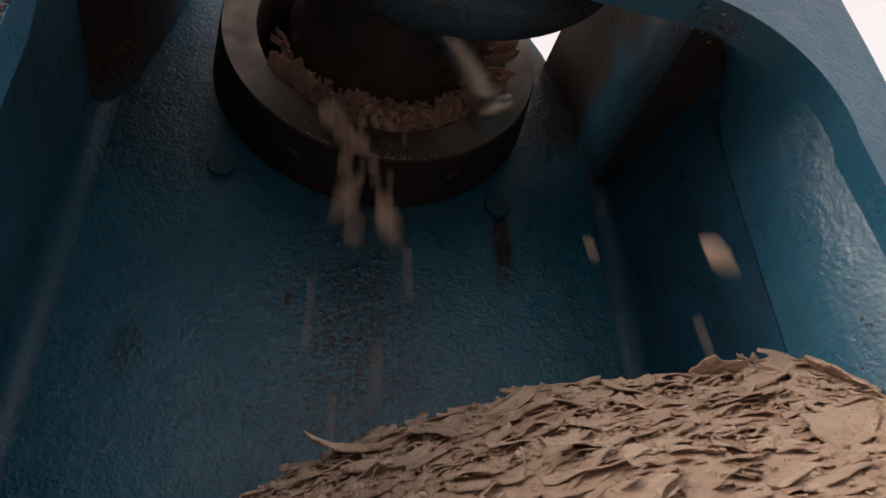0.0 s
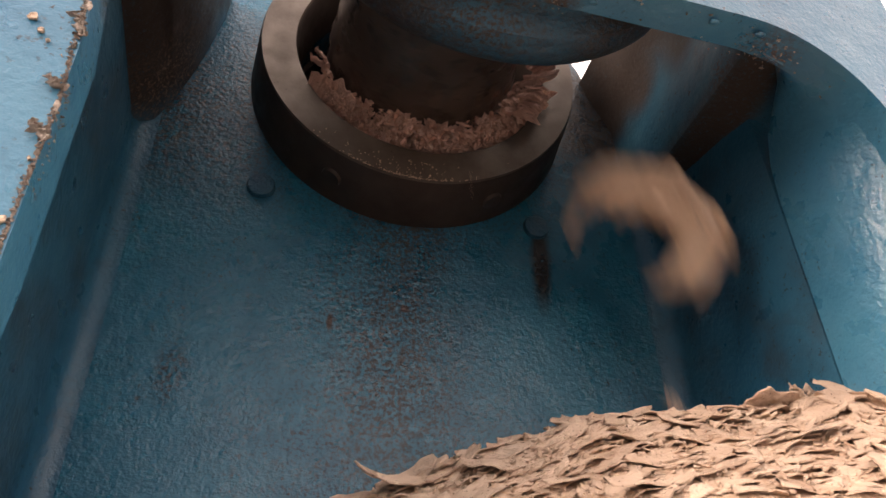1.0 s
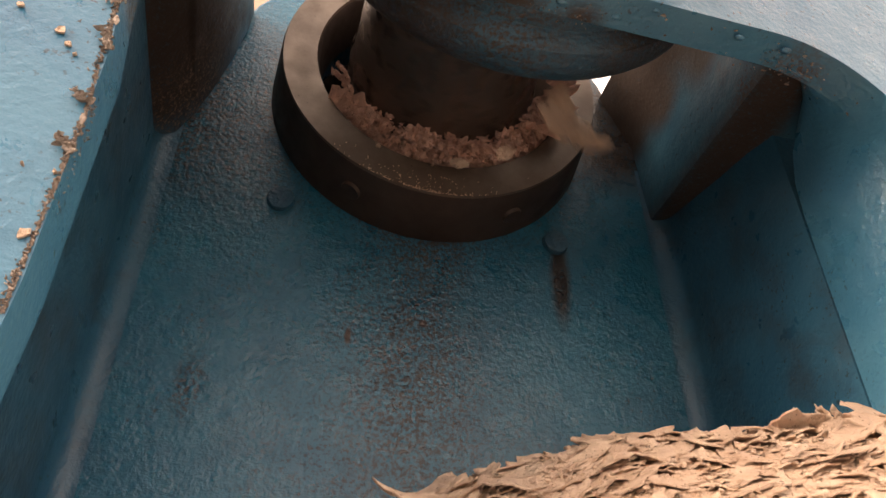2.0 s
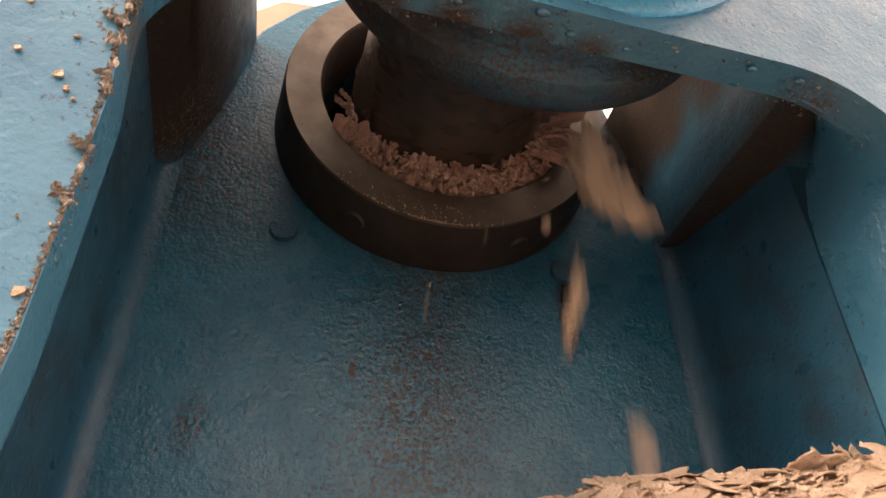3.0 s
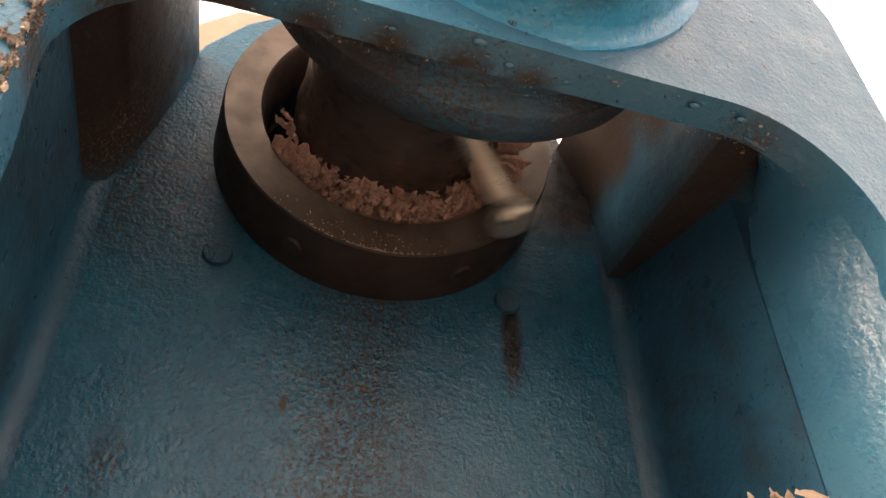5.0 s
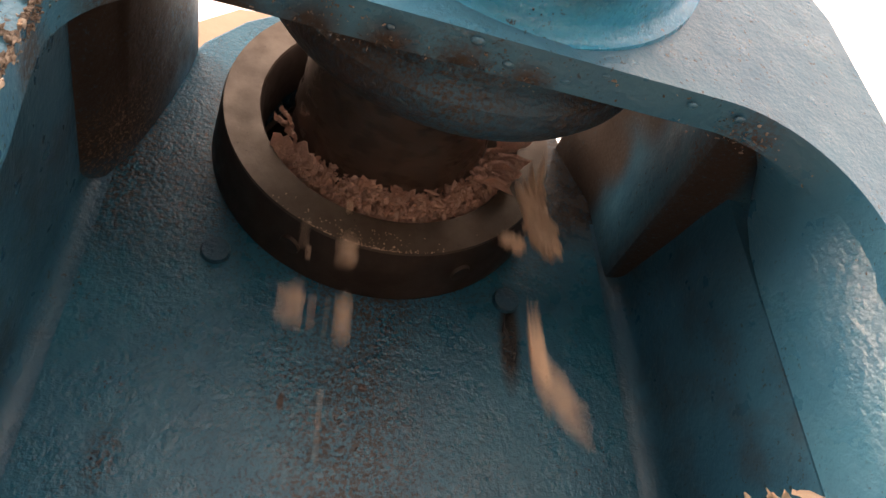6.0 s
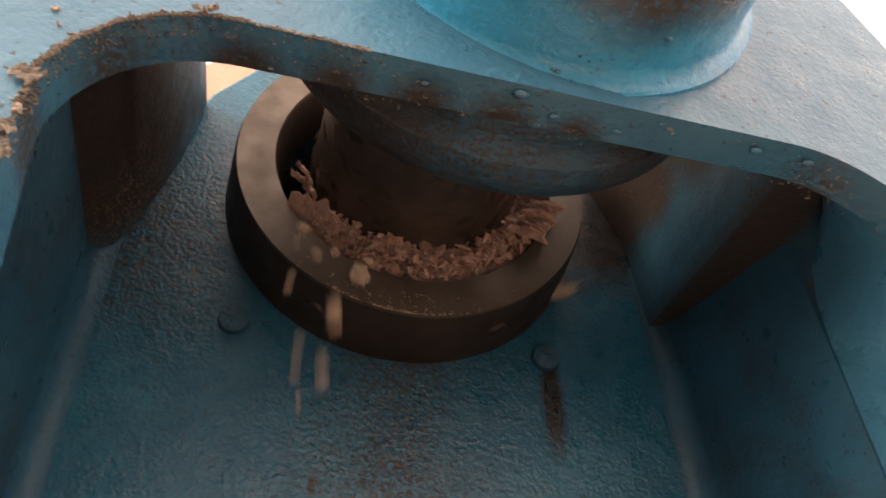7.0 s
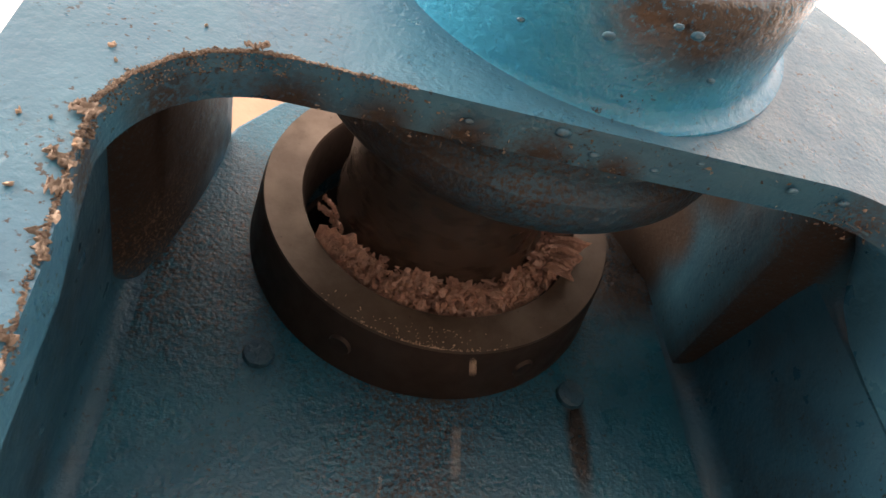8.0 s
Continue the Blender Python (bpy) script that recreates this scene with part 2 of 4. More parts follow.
def flakes_mesh(name, poses, rng, mat, size, thick, curl, sides=7):
    """Many flakes in one mesh: poses is a list of (matrix, scale)."""
    verts, faces = [], []
    for m, s in poses:
        v, f = flake(rng, s * size * rng.uniform(0.7, 1.5), s * size * rng.uniform(0.35, 0.7), thick * rng.uniform(0.6, 1.5), rng.uniform(-curl, curl), sides)
        o = len(verts)
        verts += [tuple(m @ Vector(p)) for p in v]
        faces += [tuple(i + o for i in q) for q in f]
    return mesh_of(name, verts, faces, mat)


def chunk(rng, lx, ly, lz, name, mat):
    """A lumpy broken chunk."""
    bm = bmesh.new()
    bmesh.ops.create_icosphere(bm, subdivisions=3 if lx > 0.02 else 2, radius=1)
    o = Vector((rng.uniform(0, 50), rng.uniform(0, 50), rng.uniform(0, 50)))
    for v in bm.verts:
        k = 1 + 0.5 * noise.noise(v.co * 1.4 + o) + 0.3 * noise.noise(v.co * 3.7 + o) + 0.18 * noise.noise(v.co * 9 + o)
        v.co = Vector((v.co.x * lx, v.co.y * ly, v.co.z * lz)) * k * 0.5
    me = bpy.data.meshes.new(name)
    bm.to_mesh(me)
    bm.free()
    me.materials.append(mat)
    return me


def sheet(rng, length, width, thick, bend, name, mat, nx=16, ny=5):
    """A long torn sheet of cake, rolled up along its length by bend degrees."""
    verts, faces = [], []
    rad = length / radians(max(abs(bend), 1))
    o = rng.uniform(0, 90)
    for side in (1, -1):
        for i in range(nx + 1):
            u = i / nx - 0.5
            a = u * radians(bend)
            for j in range(ny + 1):
                w = (j / ny - 0.5) * width * (1 + 0.45 * noise.noise(Vector((u * 5 + o, side * 0, j * 0.5))) - 0.5 * abs(u))
                h = rad * (1 - math.cos(a)) * (1 if bend > 0 else -1)
                k = side * thick * 0.5 * (0.4 if j in (0, ny) or i in (0, nx) else 1)
                rough = 0.0016 * noise.noise(Vector((u * 30 + o, j * 1.3, 3)))
                verts.append((rad * math.sin(abs(a)) * (1 if u > 0 else -1), w + 0.003 * noise.noise(Vector((u * 18 + o, 7, 1))), h + k + rough))
    n = (nx + 1) * (ny + 1)
    for i in range(nx):
        for j in range(ny):
            k = i * (ny + 1) + j
            q = (k, k + ny + 1, k + ny + 2, k + 1)
            faces += [q, tuple(n + p for p in q[::-1])]
    ring_ids = [i * (ny + 1) for i in range(nx + 1)] + [nx * (ny + 1) + j for j in range(1, ny + 1)] + [i * (ny + 1) + ny for i in range(nx - 1, -1, -1)] + [j for j in range(ny - 1, 0, -1)]
    for p, q in zip(ring_ids, ring_ids[1:] + ring_ids[:1]):
        faces.append((q, p, n + p, n + q))
    return mesh_of(name, verts, faces, mat)

# ---- floor, and unseen walls added to shape the light ----
bm = bmesh.new()
bmesh.ops.create_grid(bm, x_segments=1, y_segments=1, size=400)
floor = part("ground", bm, CONCRETE, None, smooth=0)
tagged(floor, "grey concrete yard floor under the press", "ground", kind="structure")
for name, poly, high in (("added_wall_east", [(6.0, -8.0), (6.2, -8.0), (6.2, 5.0), (6.0, 5.0)], 2.0), ("added_wall_west", [(-6.2, -8.0), (-6.0, -8.0), (-6.0, 5.0), (-6.2, 5.0)], 2.0),
                         # added L-shaped blocker: keeps front-left sky off the press's right side
                         ("light_block_south", [(-1.9, -8.0), (-1.75, -8.0), (-1.75, -1.25), (-0.75, -1.25), (-0.75, -1.1), (-1.9, -1.1)], 2.4)):
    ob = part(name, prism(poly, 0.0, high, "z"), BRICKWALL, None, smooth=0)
    tagged(ob, "added plastered wall out of view that shapes the light", "wall", kind="structure")

# ---- the cast frame of the press ----
AX, AZ = 0.046, 1.137        # axis of ring and shaft
WALL_Y = 0.387
FRONT_Y, RIM_Y = 0.200, 0.218

frame_thing = thing("oil_press", "blue painted cast iron oil press, greasy and chipped", "oil press")

def pierced(outline, hole, lo, hi, width):
    """A plate with a hole, drawn out along y."""
    bm = bmesh.new()
    for loop in (outline, hole):
        vs = [bm.verts.new((x, lo, z)) for x, z in loop]
        for k in range(len(vs)):
            bm.edges.new((vs[k], vs[(k + 1) % len(vs)]))
    bmesh.ops.triangle_fill(bm, use_beauty=True, use_dissolve=False, edges=bm.edges[:])
    grown = bmesh.ops.extrude_face_region(bm, geom=bm.faces[:])
    for v in grown["geom"]:
        if isinstance(v, bmesh.types.BMVert):
            v.co.y = hi
    bevel(bm, width, 2, 60)
    return bm

poly = [(-0.145, 0.0), (-0.145, 1.16)] + [(AX + r * math.cos(radians(a)), AZ + r * math.sin(radians(a))) for a, r in ((165, 0.147), (150, 0.147), (135, 0.147), (120, 0.147), (105, 0.146), (90, 0.144), (75, 0.141), (60, 0.137), (45, 0.136), (34, 0.138), (24, 0.138), (16, 0.138))] + [(0.195, 1.165), (0.245, 1.16), (0.245, 0.0)]
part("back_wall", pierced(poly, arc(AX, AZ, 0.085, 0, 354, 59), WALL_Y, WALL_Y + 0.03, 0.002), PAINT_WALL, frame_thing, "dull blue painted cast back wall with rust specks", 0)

# front plate with the arched opening; it stands slightly askew to the wall
def askew(x):
    return 0.065 * (x - 0.06)

outer = [(-0.185, 0.0), (-0.16, 0.80), (-0.127, 0.94), (-0.119, 1.00), (-0.118, 1.04), (-0.112, 1.09), (-0.09, 1.155), (-0.045, 1.215),
         (0.0, 1.245), (0.055, 1.257), (0.11, 1.25), (0.17, 1.228), (0.21, 1.197), (0.238, 1.166), (0.250, 1.135), (0.255, 1.09), (0.261, 1.04), (0.272, 0.92), (0.28, 0.80), (0.30, 0.0)]
inner = [(0.262, 0.0), (0.258, 0.80), (0.238, 0.94)] + arc(0.168, 0.980, 0.0655, -4, 90, 14) + arc(-0.040, 0.9895, 0.050, 90, 180, 14)[:-1] + [(-0.0885, 0.98), (-0.085, 0.95), (-0.084, 0.87), (-0.088, 0.80), (-0.095, 0.0)]
bm = prism(outer + inner, FRONT_Y, RIM_Y, "y", 0.0025, 2, 50)
for v in bm.verts:
    v.co.y += askew(v.co.x)
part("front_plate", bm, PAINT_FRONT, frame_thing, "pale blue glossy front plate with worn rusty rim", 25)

# side walls, seen in plan, leaning slightly
def side_wall(points, lean):
    bm = bmesh.new()
    levels = [0.0, 0.5, 1.115]
    rings = []
    for z in levels:
        dx = lean * (z - 1.0)
        rings.append([bm.verts.new((x + dx, y, z)) for x, y in points])
    n = len(points)
    for a, b in zip(rings, rings[1:]):
        for k in range(n):
            bm.faces.new((a[k], a[(k + 1) % n], b[(k + 1) % n], b[k]))
    bm.faces.new(rings[0])
    bm.faces.new(rings[-1])
    return bm

turns = [0.157 * k for k in range(11)]
right_plan = [(0.198 + 0.013 * math.sin(a), 0.3735 + 0.013 * math.cos(a)) for a in turns] + [(0.2165, 0.30), (0.2205, 0.2805), (0.29, 0.2805), (0.29, 0.3865)]
left_plan = [(-0.107 - 0.013 * math.sin(a), 0.3735 + 0.013 * math.cos(a)) for a in turns] + [(-0.1195, 0.30), (-0.1185, 0.2065), (-0.126, 0.2065), (-0.126, 0.3865)]
part("side_wall", side_wall(right_plan, -0.06), PAINT_SIDE_SHADED, frame_thing)
part("side_wall", side_wall(left_plan, 0.0), PAINT_SIDE_SHADED, frame_thing)

# the jamb swells out of the rim's corner and runs down to a seam with the side wall
def rim_side(z):
    """x of the opening's edge beside the jamb at a height."""
    return float(np.interp(z, (0.0, 0.80, 0.94, 0.98), (0.262, 0.258, 0.238, 0.2335)))

JAMB = [(0.168 + 0.0655 * math.cos(radians(a)), 0.980 + 0.0655 * math.sin(radians(a)), *seam) for a, *seam in (
    (78, 0.184, 0.222, 1.0462), (66, 0.196, 0.230, 1.0480), (54, 0.2062, 0.243, 1.0490), (42, 0.2130, 0.258, 1.0470), (31, 0.2172, 0.271, 1.0400), (20, 0.2192, 0.2775, 1.0250), (10, 0.2207, 0.2795, 1.005))]
JAMB += [(rim_side(z), z, 0.2210 - 0.06 * (z - 1.0), 0.2798, z) for z in (0.975, 0.94, 0.90, 0.85, 0.80, 0.5, 0.0)]
bm = bmesh.new()
rows = []
for fx, fz, sx, sy, sz in JAMB:
    fy = RIM_Y + 0.065 * (fx - 0.06) - 0.004
    mid = Vector((fx - 0.171, 0, fz - 0.98 if fz > 0.98 else 0)).normalized()
    a, b = Vector((fx, fy, fz)) + mid * 0.0004, Vector((sx, sy, sz))
    line = [a.lerp(b, k / 8) - mid * 0.0035 * math.sin(math.pi * k / 8) for k in range(9)]
    rows.append([bm.verts.new(p) for p in line + [b + mid * 0.02 + Vector((0, 0.002, 0)), a + mid * 0.02]])
for p, q in zip(rows, rows[1:]):
    for k in range(len(p)):
        n = (k + 1) % len(p)
        bm.faces.new((p[k], p[n], q[n], q[k]))
bm.faces.new(rows[0])
bm.faces.new(rows[-1])
# the jamb takes the lighter front paint, so its lit look is partly colour
part("jamb", bm, PAINT_FRONT, frame_thing, "lit blue jamb of the outlet", 50)

# barrel of the press behind the wall
part("press_barrel", lathe([(0.0825, WALL_Y + 0.0305), (0.11, WALL_Y + 0.0305), (0.11, 0.62), (0.01, 0.62), (0.01, 0.61), (0.0825, 0.60)], AX, AZ, 64), RING_SIDE_SHADED, frame_thing, "dark steel press barrel")

# tie beams from the front plate to the back wall
right_beam = [(0.186, 1.212), (0.171, 1.179), (0.183, 1.152), (0.1915, 1.134), (0.1945, 1.105), (0.1962, 1.085), (0.1980, 1.0735), (0.2150, 1.0690), (0.268, 1.069), (0.266, 1.16), (0.225, 1.205)]
left_beam = [(-0.083, 1.20), (-0.084, 1.182), (-0.0895, 1.150), (-0.096, 1.122), (-0.103, 1.099), (-0.110, 1.083), (-0.122, 1.070), (-0.1255, 1.0695), (-0.124, 1.16), (-0.10, 1.205)]

def tie_beam(section, y0, paint, shift, rise):
    """Its lower part moves sideways and up or down on the way to the front plate."""
    bm = prism(section, y0, WALL_Y - 0.001, "y", 0.0022, 3, 14)
    for v in bm.verts:
        if v.co.z < 1.13:
            k = (WALL_Y - v.co.y) / 0.15 * min(1.0, (1.13 - v.co.z) / 0.03)
            v.co.z += rise * k
            v.co.x += shift * k
    part("tie_beam", bm, paint, frame_thing, "greasy cast tie beam in brown-stained blue paint with shade painted in")

tie_beam(right_beam, RIM_Y + 0.013, PAINT_BEAM, -0.010, -0.012)
tie_beam(left_beam, RIM_Y - 0.003, PAINT_GREASY_SHADED, 0.0, 0.024)

# bearing housing: front boss and the boss behind the plate
fillet = [(0.0916 + 0.0072 * (1 - math.sin(radians(a))), 0.2022 - 0.0072 * (1 - math.cos(radians(a)))) for a in range(0, 91, 10)]
front_boss = lathe([(0.03, 0.210), (0.0988, 0.2075)] + fillet + [(0.0912, 0.175), (0.0905, 0.160), (0.0890, 0.156), (0.086, 0.1535), (0.080, 0.152), (0.079, 0.156), (0.03, 0.158)], 0.0715, 1.1455)
part("bearing_housing", front_boss, PAINT_BOSS_LIT, frame_thing, "blue round bearing housing, painted brighter as if lit, with greasy brown face")
rear_boss = lathe([(0.03, 0.212), (0.097, 0.216), (0.0975, 0.230), (0.105, 0.236), (0.1065, 0.244), (0.1045, 0.252), (0.1020, 0.256), (0.098, 0.258), (0.03, 0.258)], 0.063, 1.144)
part("rear_boss", rear_boss, PAINT_REAR, frame_thing, "grimy dark blue round boss behind the plate")
cap = lathe([(0.02, 0.155), (0.078, 0.155), (0.078, 0.149), (0.076, 0.146), (0.070, 0.146), (0.069, 0.149), (0.064, 0.149), (0.062, 0.145), (0.02, 0.145)], 0.0715, 1.1425)
part("bearing_cover", cap, PLAIN_STEEL, frame_thing, "bare steel bearing cover ring")

# two painted bolt heads in the back wall
def wall_bolt(x, z, turn):
    bm = bmesh.new()
    bmesh.ops.create_cone(bm, cap_ends=True, segments=18, radius1=0.0085, radius2=0.0080, depth=0.006)
    bevel(bm, 0.0012, 2)
    bmesh.ops.transform(bm, matrix=pose(x, WALL_Y - 0.0005, z, 90, 0, 0) @ pose(0, 0, 0, 0, 0, turn), verts=bm.verts[:])
    return part("bolt_head", bm, PAINT_REAR, frame_thing, "grimy blue painted round bolt head", 25)

wall_bolt(-0.042, 1.045, 10)
wall_bolt(0.129, 1.043, 25)

# ---- the die ring ----
ring = thing("die_ring", "dark oily steel ring round the press shaft", "steel ring")
part("ring_body", lathe([(0.1008, 0.3484), (0.1016, 0.3500), (0.1060, WALL_Y - 0.0005), (0.0770, WALL_Y - 0.0005), (0.0782, 0.351), (0.0795, 0.3485)], AX, AZ, 128), RING_SIDE_SHADED, ring)
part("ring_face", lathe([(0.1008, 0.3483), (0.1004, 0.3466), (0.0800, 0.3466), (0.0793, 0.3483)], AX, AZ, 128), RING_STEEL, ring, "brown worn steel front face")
def set_screw(angle):
    bm = bmesh.new()
    bmesh.ops.create_cone(bm, cap_ends=True, segments=16, radius1=0.007, radius2=0.006, depth=0.003)
    bmesh.ops.transform(bm, matrix=pose(AX, 0.368, AZ) @ pose(0, 0, 0, 0, -angle, 0) @ pose(0.1035, 0, 0, 0, 90, 0), verts=bm.verts[:])
    return part("set_screw", bm, RING_SIDE_SHADED, ring)

set_screw(-118)
set_screw(-62)

# ---- the turning shaft with its bolt ----
SHAFT_AT = (AX, 0.0, AZ)
shaft = thing("press_shaft", "dark steel press shaft with a threaded bolt standing out", "shaft", at=SHAFT_AT)
part("shaft_body", lathe([(0.01, 0.258), (0.050, 0.258), (0.055, 0.262), (0.056, 0.30), (0.0575, 0.335), (0.060, 0.345), (0.060, 0.60), (0.01, 0.60)], 0, 0), SHAFT_STEEL, shaft)
def collar_mark(angle, y, size):
    bm = bmesh.new()
    bmesh.ops.create_cone(bm, cap_ends=True, segments=10, radius1=size, radius2=size * 0.8, depth=0.002)
    bmesh.ops.transform(bm, matrix=pose(0, y, 0) @ pose(0, 0, 0, 0, -angle, 0) @ pose(0.0565, 0, 0, 0, 90, 0), verts=bm.verts[:])
    part("plug", bm, RING_SIDE_SHADED, shaft)
collar_mark(120, 0.276, 0.007)
collar_mark(-120, 0.276, 0.007)
bolt_y = 0.284
bm = bmesh.new()
thread = []
r0 = 0.045
while r0 < 0.115:
    thread += [(0.0058, r0), (0.0066, r0 + 0.0009), (0.0058, r0 + 0.0018)]
    r0 += 0.0019
profile = [(0.0005, 0.045)] + thread + [(0.006, 0.120), (0.0005, 0.120)]
lathe(profile, 0, 0, 14, bm)
bmesh.ops.transform(bm, matrix=pose(0, bolt_y, 0) @ pose(0, 0, 0, 0, 0, -90), verts=bm.verts[:])
bolt = part("bolt", bm, BOLT_STEEL, shaft, "bright worn threaded bolt")
bm = bmesh.new()
bmesh.ops.create_cone(bm, cap_ends=True, segments=6, radius1=0.0115, radius2=0.0115, depth=0.0085)
bevel(bm, 0.0012, 2)
bmesh.ops.transform(bm, matrix=pose(0.1235, bolt_y, 0, 0, 90, 0), verts=bm.verts[:])
part("head", bm, BOLT_STEEL, bolt)

# ---- press cake squeezed out of the ring ----
rng = random.Random(5)
collar = thing("cake_collar", "ragged brown press cake squeezing out of the ring gap", "press cake")
verts, faces = [], []
NA, NR = 300, 18
for i in range(NA + 1):
    a = radians(-139 + 131 * i / NA)
    for j in range(NR + 1):
        r = 0.0588 + 0.0200 * j / NR
        p = Vector((math.cos(a) * r, math.sin(a) * r, 0))
        cell = noise.voronoi(p * 210)[0]
        lump = noise.noise(p * 70) + 0.6 * noise.noise(p * 170)
        y = 0.3530 - 0.0045 * lump - 0.0035 * (0.6 - cell[0]) - 0.0012 * noise.noise(p * 700) + 0.004 * (1 - j / NR) * (0.4 + noise.noise(p * 95))
        verts.append((AX + p.x, y, AZ + p.y))
for i in range(NA):
    for j in range(NR):
        k = i * (NR + 1) + j
        faces.append((k, k + 1, k + NR + 2, k + NR + 1))
ob = new("cake_face", mesh_of("cake_face", verts, faces, CAKE_FRESH))
mod = ob.modifiers.new("depth", "SOLIDIFY")
mod.thickness, mod.offset = 0.02, -1
ob.parent = collar

def gap_place(a, r, y):
    return pose(AX + math.cos(radians(a)) * r, y, AZ + math.sin(radians(a)) * r) @ pose(0, 0, 0, 0, -a, 0)

poses = []
for i in range(1100):
    a = rng.uniform(-136, -10)
    m = gap_place(a, rng.uniform(0.061, 0.077), 0.351 - rng.uniform(0, 0.006)) @ pose(0, 0, 0, rng.uniform(-180, 180), rng.uniform(-40, 40), rng.uniform(-180, 180))
    poses.append((m, rng.choice((0.3, 0.4, 0.6, 0.8, 1.1))))
ob = tagged(new("crumbly_edge", flakes_mesh("crumbly_edge", poses, rng, CAKE_FRESH, 0.0056, 0.0010, 0.4, 6)), kind="stuff")
ob.parent = collar
poses = []
for i in range(170):
    a = rng.choice((rng.gauss(-100, 6), rng.gauss(-78, 8), rng.uniform(-130, -20)))
    m = gap_place(a, rng.uniform(0.0595, 0.070), 0.3475 - rng.uniform(0, 0.006)) @ pose(0, 0, 0, rng.uniform(-180, 180), rng.uniform(-70, 70), rng.uniform(-60, 60))
    poses.append((m, rng.choice((0.4, 0.6, 0.9, 1.2))))
ob = tagged(new("ragged_edge", flakes_mesh("ragged_edge", poses, rng, CAKE_FRESH, 0.0080, 0.0016, 0.5, 8)), kind="stuff")
ob.parent = collar
# a fan of split layers where the gap opens widest
for i in range(24):
    a = -34 + 37 * i / 23 + rng.gauss(0, 1.2)
    v, f = flake(rng, rng.uniform(0.015, 0.026), rng.uniform(0.006, 0.012), rng.uniform(0.0010, 0.0018), rng.uniform(-0.25, 0.25), 9)
    ob = new("flake", mesh_of("flake", v, f, CAKE_FRESH))
    ob.parent = collar
    ob.matrix_local = gap_place(a, rng.uniform(0.0715, 0.0795), 0.3425 - rng.uniform(0, 0.006)) @ pose(0, 0, 0, rng.gauss(0, 14), rng.gauss(0, 6), rng.uniform(-55, -15))
# upright torn layers at the far end of the gap
for a, r, length, width, tip in ((-139, 0.0715, 0.032, 0.024, 14), (-143, 0.072, 0.020, 0.012, -10), (-133, 0.070, 0.016, 0.011, 25), (-158, 0.066, 0.022, 0.006, 5), (-165, 0.064, 0.016, 0.004, -12)):
    ob = new("flake", sheet(rng, length, width, 0.0016, 35, "flake", CAKE_FRESH))
    ob.parent = collar
    ob.matrix_local = gap_place(a, r, 0.3485) @ pose(0, 0, 0, tip, 70, 0)

# dust of cake on the ring's lower front lip
poses = []
for i in range(190):
    a = rng.gauss(-97, 12)
    r = rng.choice((rng.uniform(0.0885, 0.0990), rng.uniform(0.0985, 0.1002), 0.1002))
    m = pose(AX + math.cos(radians(a)) * r, 0.3462, AZ + math.sin(radians(a)) * r, rng.uniform(0, 360), rng.uniform(0, 360), 0)
    poses.append((m, rng.uniform(0.5, 1.3)))
ob = new("crumb_dust", flakes_mesh("crumb_dust", poses, rng, CAKE, 0.0008, 0.0005, 0.1, 5))
tagged(ob, kind="stuff")
ob.parent = ring

# ---- the heap of cake in the outlet ----
CREST_X = (-0.09, -0.03, 0.0, 0.036, 0.07, 0.11, 0.147, 0.168, 0.193, 0.215, 0.233, 0.243, 0.262, 0.29, 0.34)
CREST_Z = (0.76, 0.815, 0.838, 0.857, 0.872, 0.888, 0.894, 0.895, 0.900, 0.904, 0.902, 0.884, 0.886, 0.886, 0.875)
RIDGE_X = (0.0, 0.1, 0.2, 0.24, 0.30)
RIDGE_Y = (0.335, 0.325, 0.30, 0.285, 0.26)

def heap_height(x, y):
    """Top of the heap over the outlet tray."""
    d = y - float(np.interp(x, RIDGE_X, RIDGE_Y))
    fall = 0.95 * math.sqrt(d * d + 0.0005) - 0.0212 if d < 0 else 1.2 * d
    v = Vector((x, y, 0))
    return float(np.interp(x, CREST_X, CREST_Z)) - 0.003 * min(1.0, max(0.0, (x - 0.13) / 0.08)) - fall + 0.004 * noise.noise(v * 22) + 0.003 * noise.noise(v * 60)

heap = thing("cake_heap", "heap of flaky tan press cake piled in the outlet", "press cake")
NX, NY = 130, 90
X0, X1, Y0, Y1, BASE = -0.080, 0.35, 0.06, 0.383, 0.66
verts, faces = [], []
for j in range(NY + 1):
    for i in range(NX + 1):
        x, y = X0 + (X1 - X0) * i / NX, Y0 + (Y1 - Y0) * j / NY
        edge = min(1.0, (x - X0) / 0.05, (X1 - x) / 0.05, (y - Y0) / 0.06)
        verts.append((x, y, BASE + max(0.0, heap_height(x, y) - BASE) * max(0.0, edge) ** 0.6))
for j in range(NY):
    for i in range(NX):
        k = j * (NX + 1) + i
        faces.append((k, k + 1, k + NX + 2, k + NX + 1))
ob = new("mound", mesh_of("mound", verts, faces, CAKE, True))
tagged(ob, kind="stuff")
ob.parent = heap

def on_heap(x, y, lift=0.0):
    """A pose on the heap's skin, z outwards."""
    e = 0.004
    n = Vector(((heap_height(x - e, y) - heap_height(x + e, y)) / (2 * e), (heap_height(x, y - e) - heap_height(x, y + e)) / (2 * e), 1)).normalized()
    m = n.to_track_quat("Z", "Y").to_matrix().to_4x4()
    return Matrix.Translation(Vector((x, y, heap_height(x, y))) + n * lift) @ m

rng = random.Random(11)

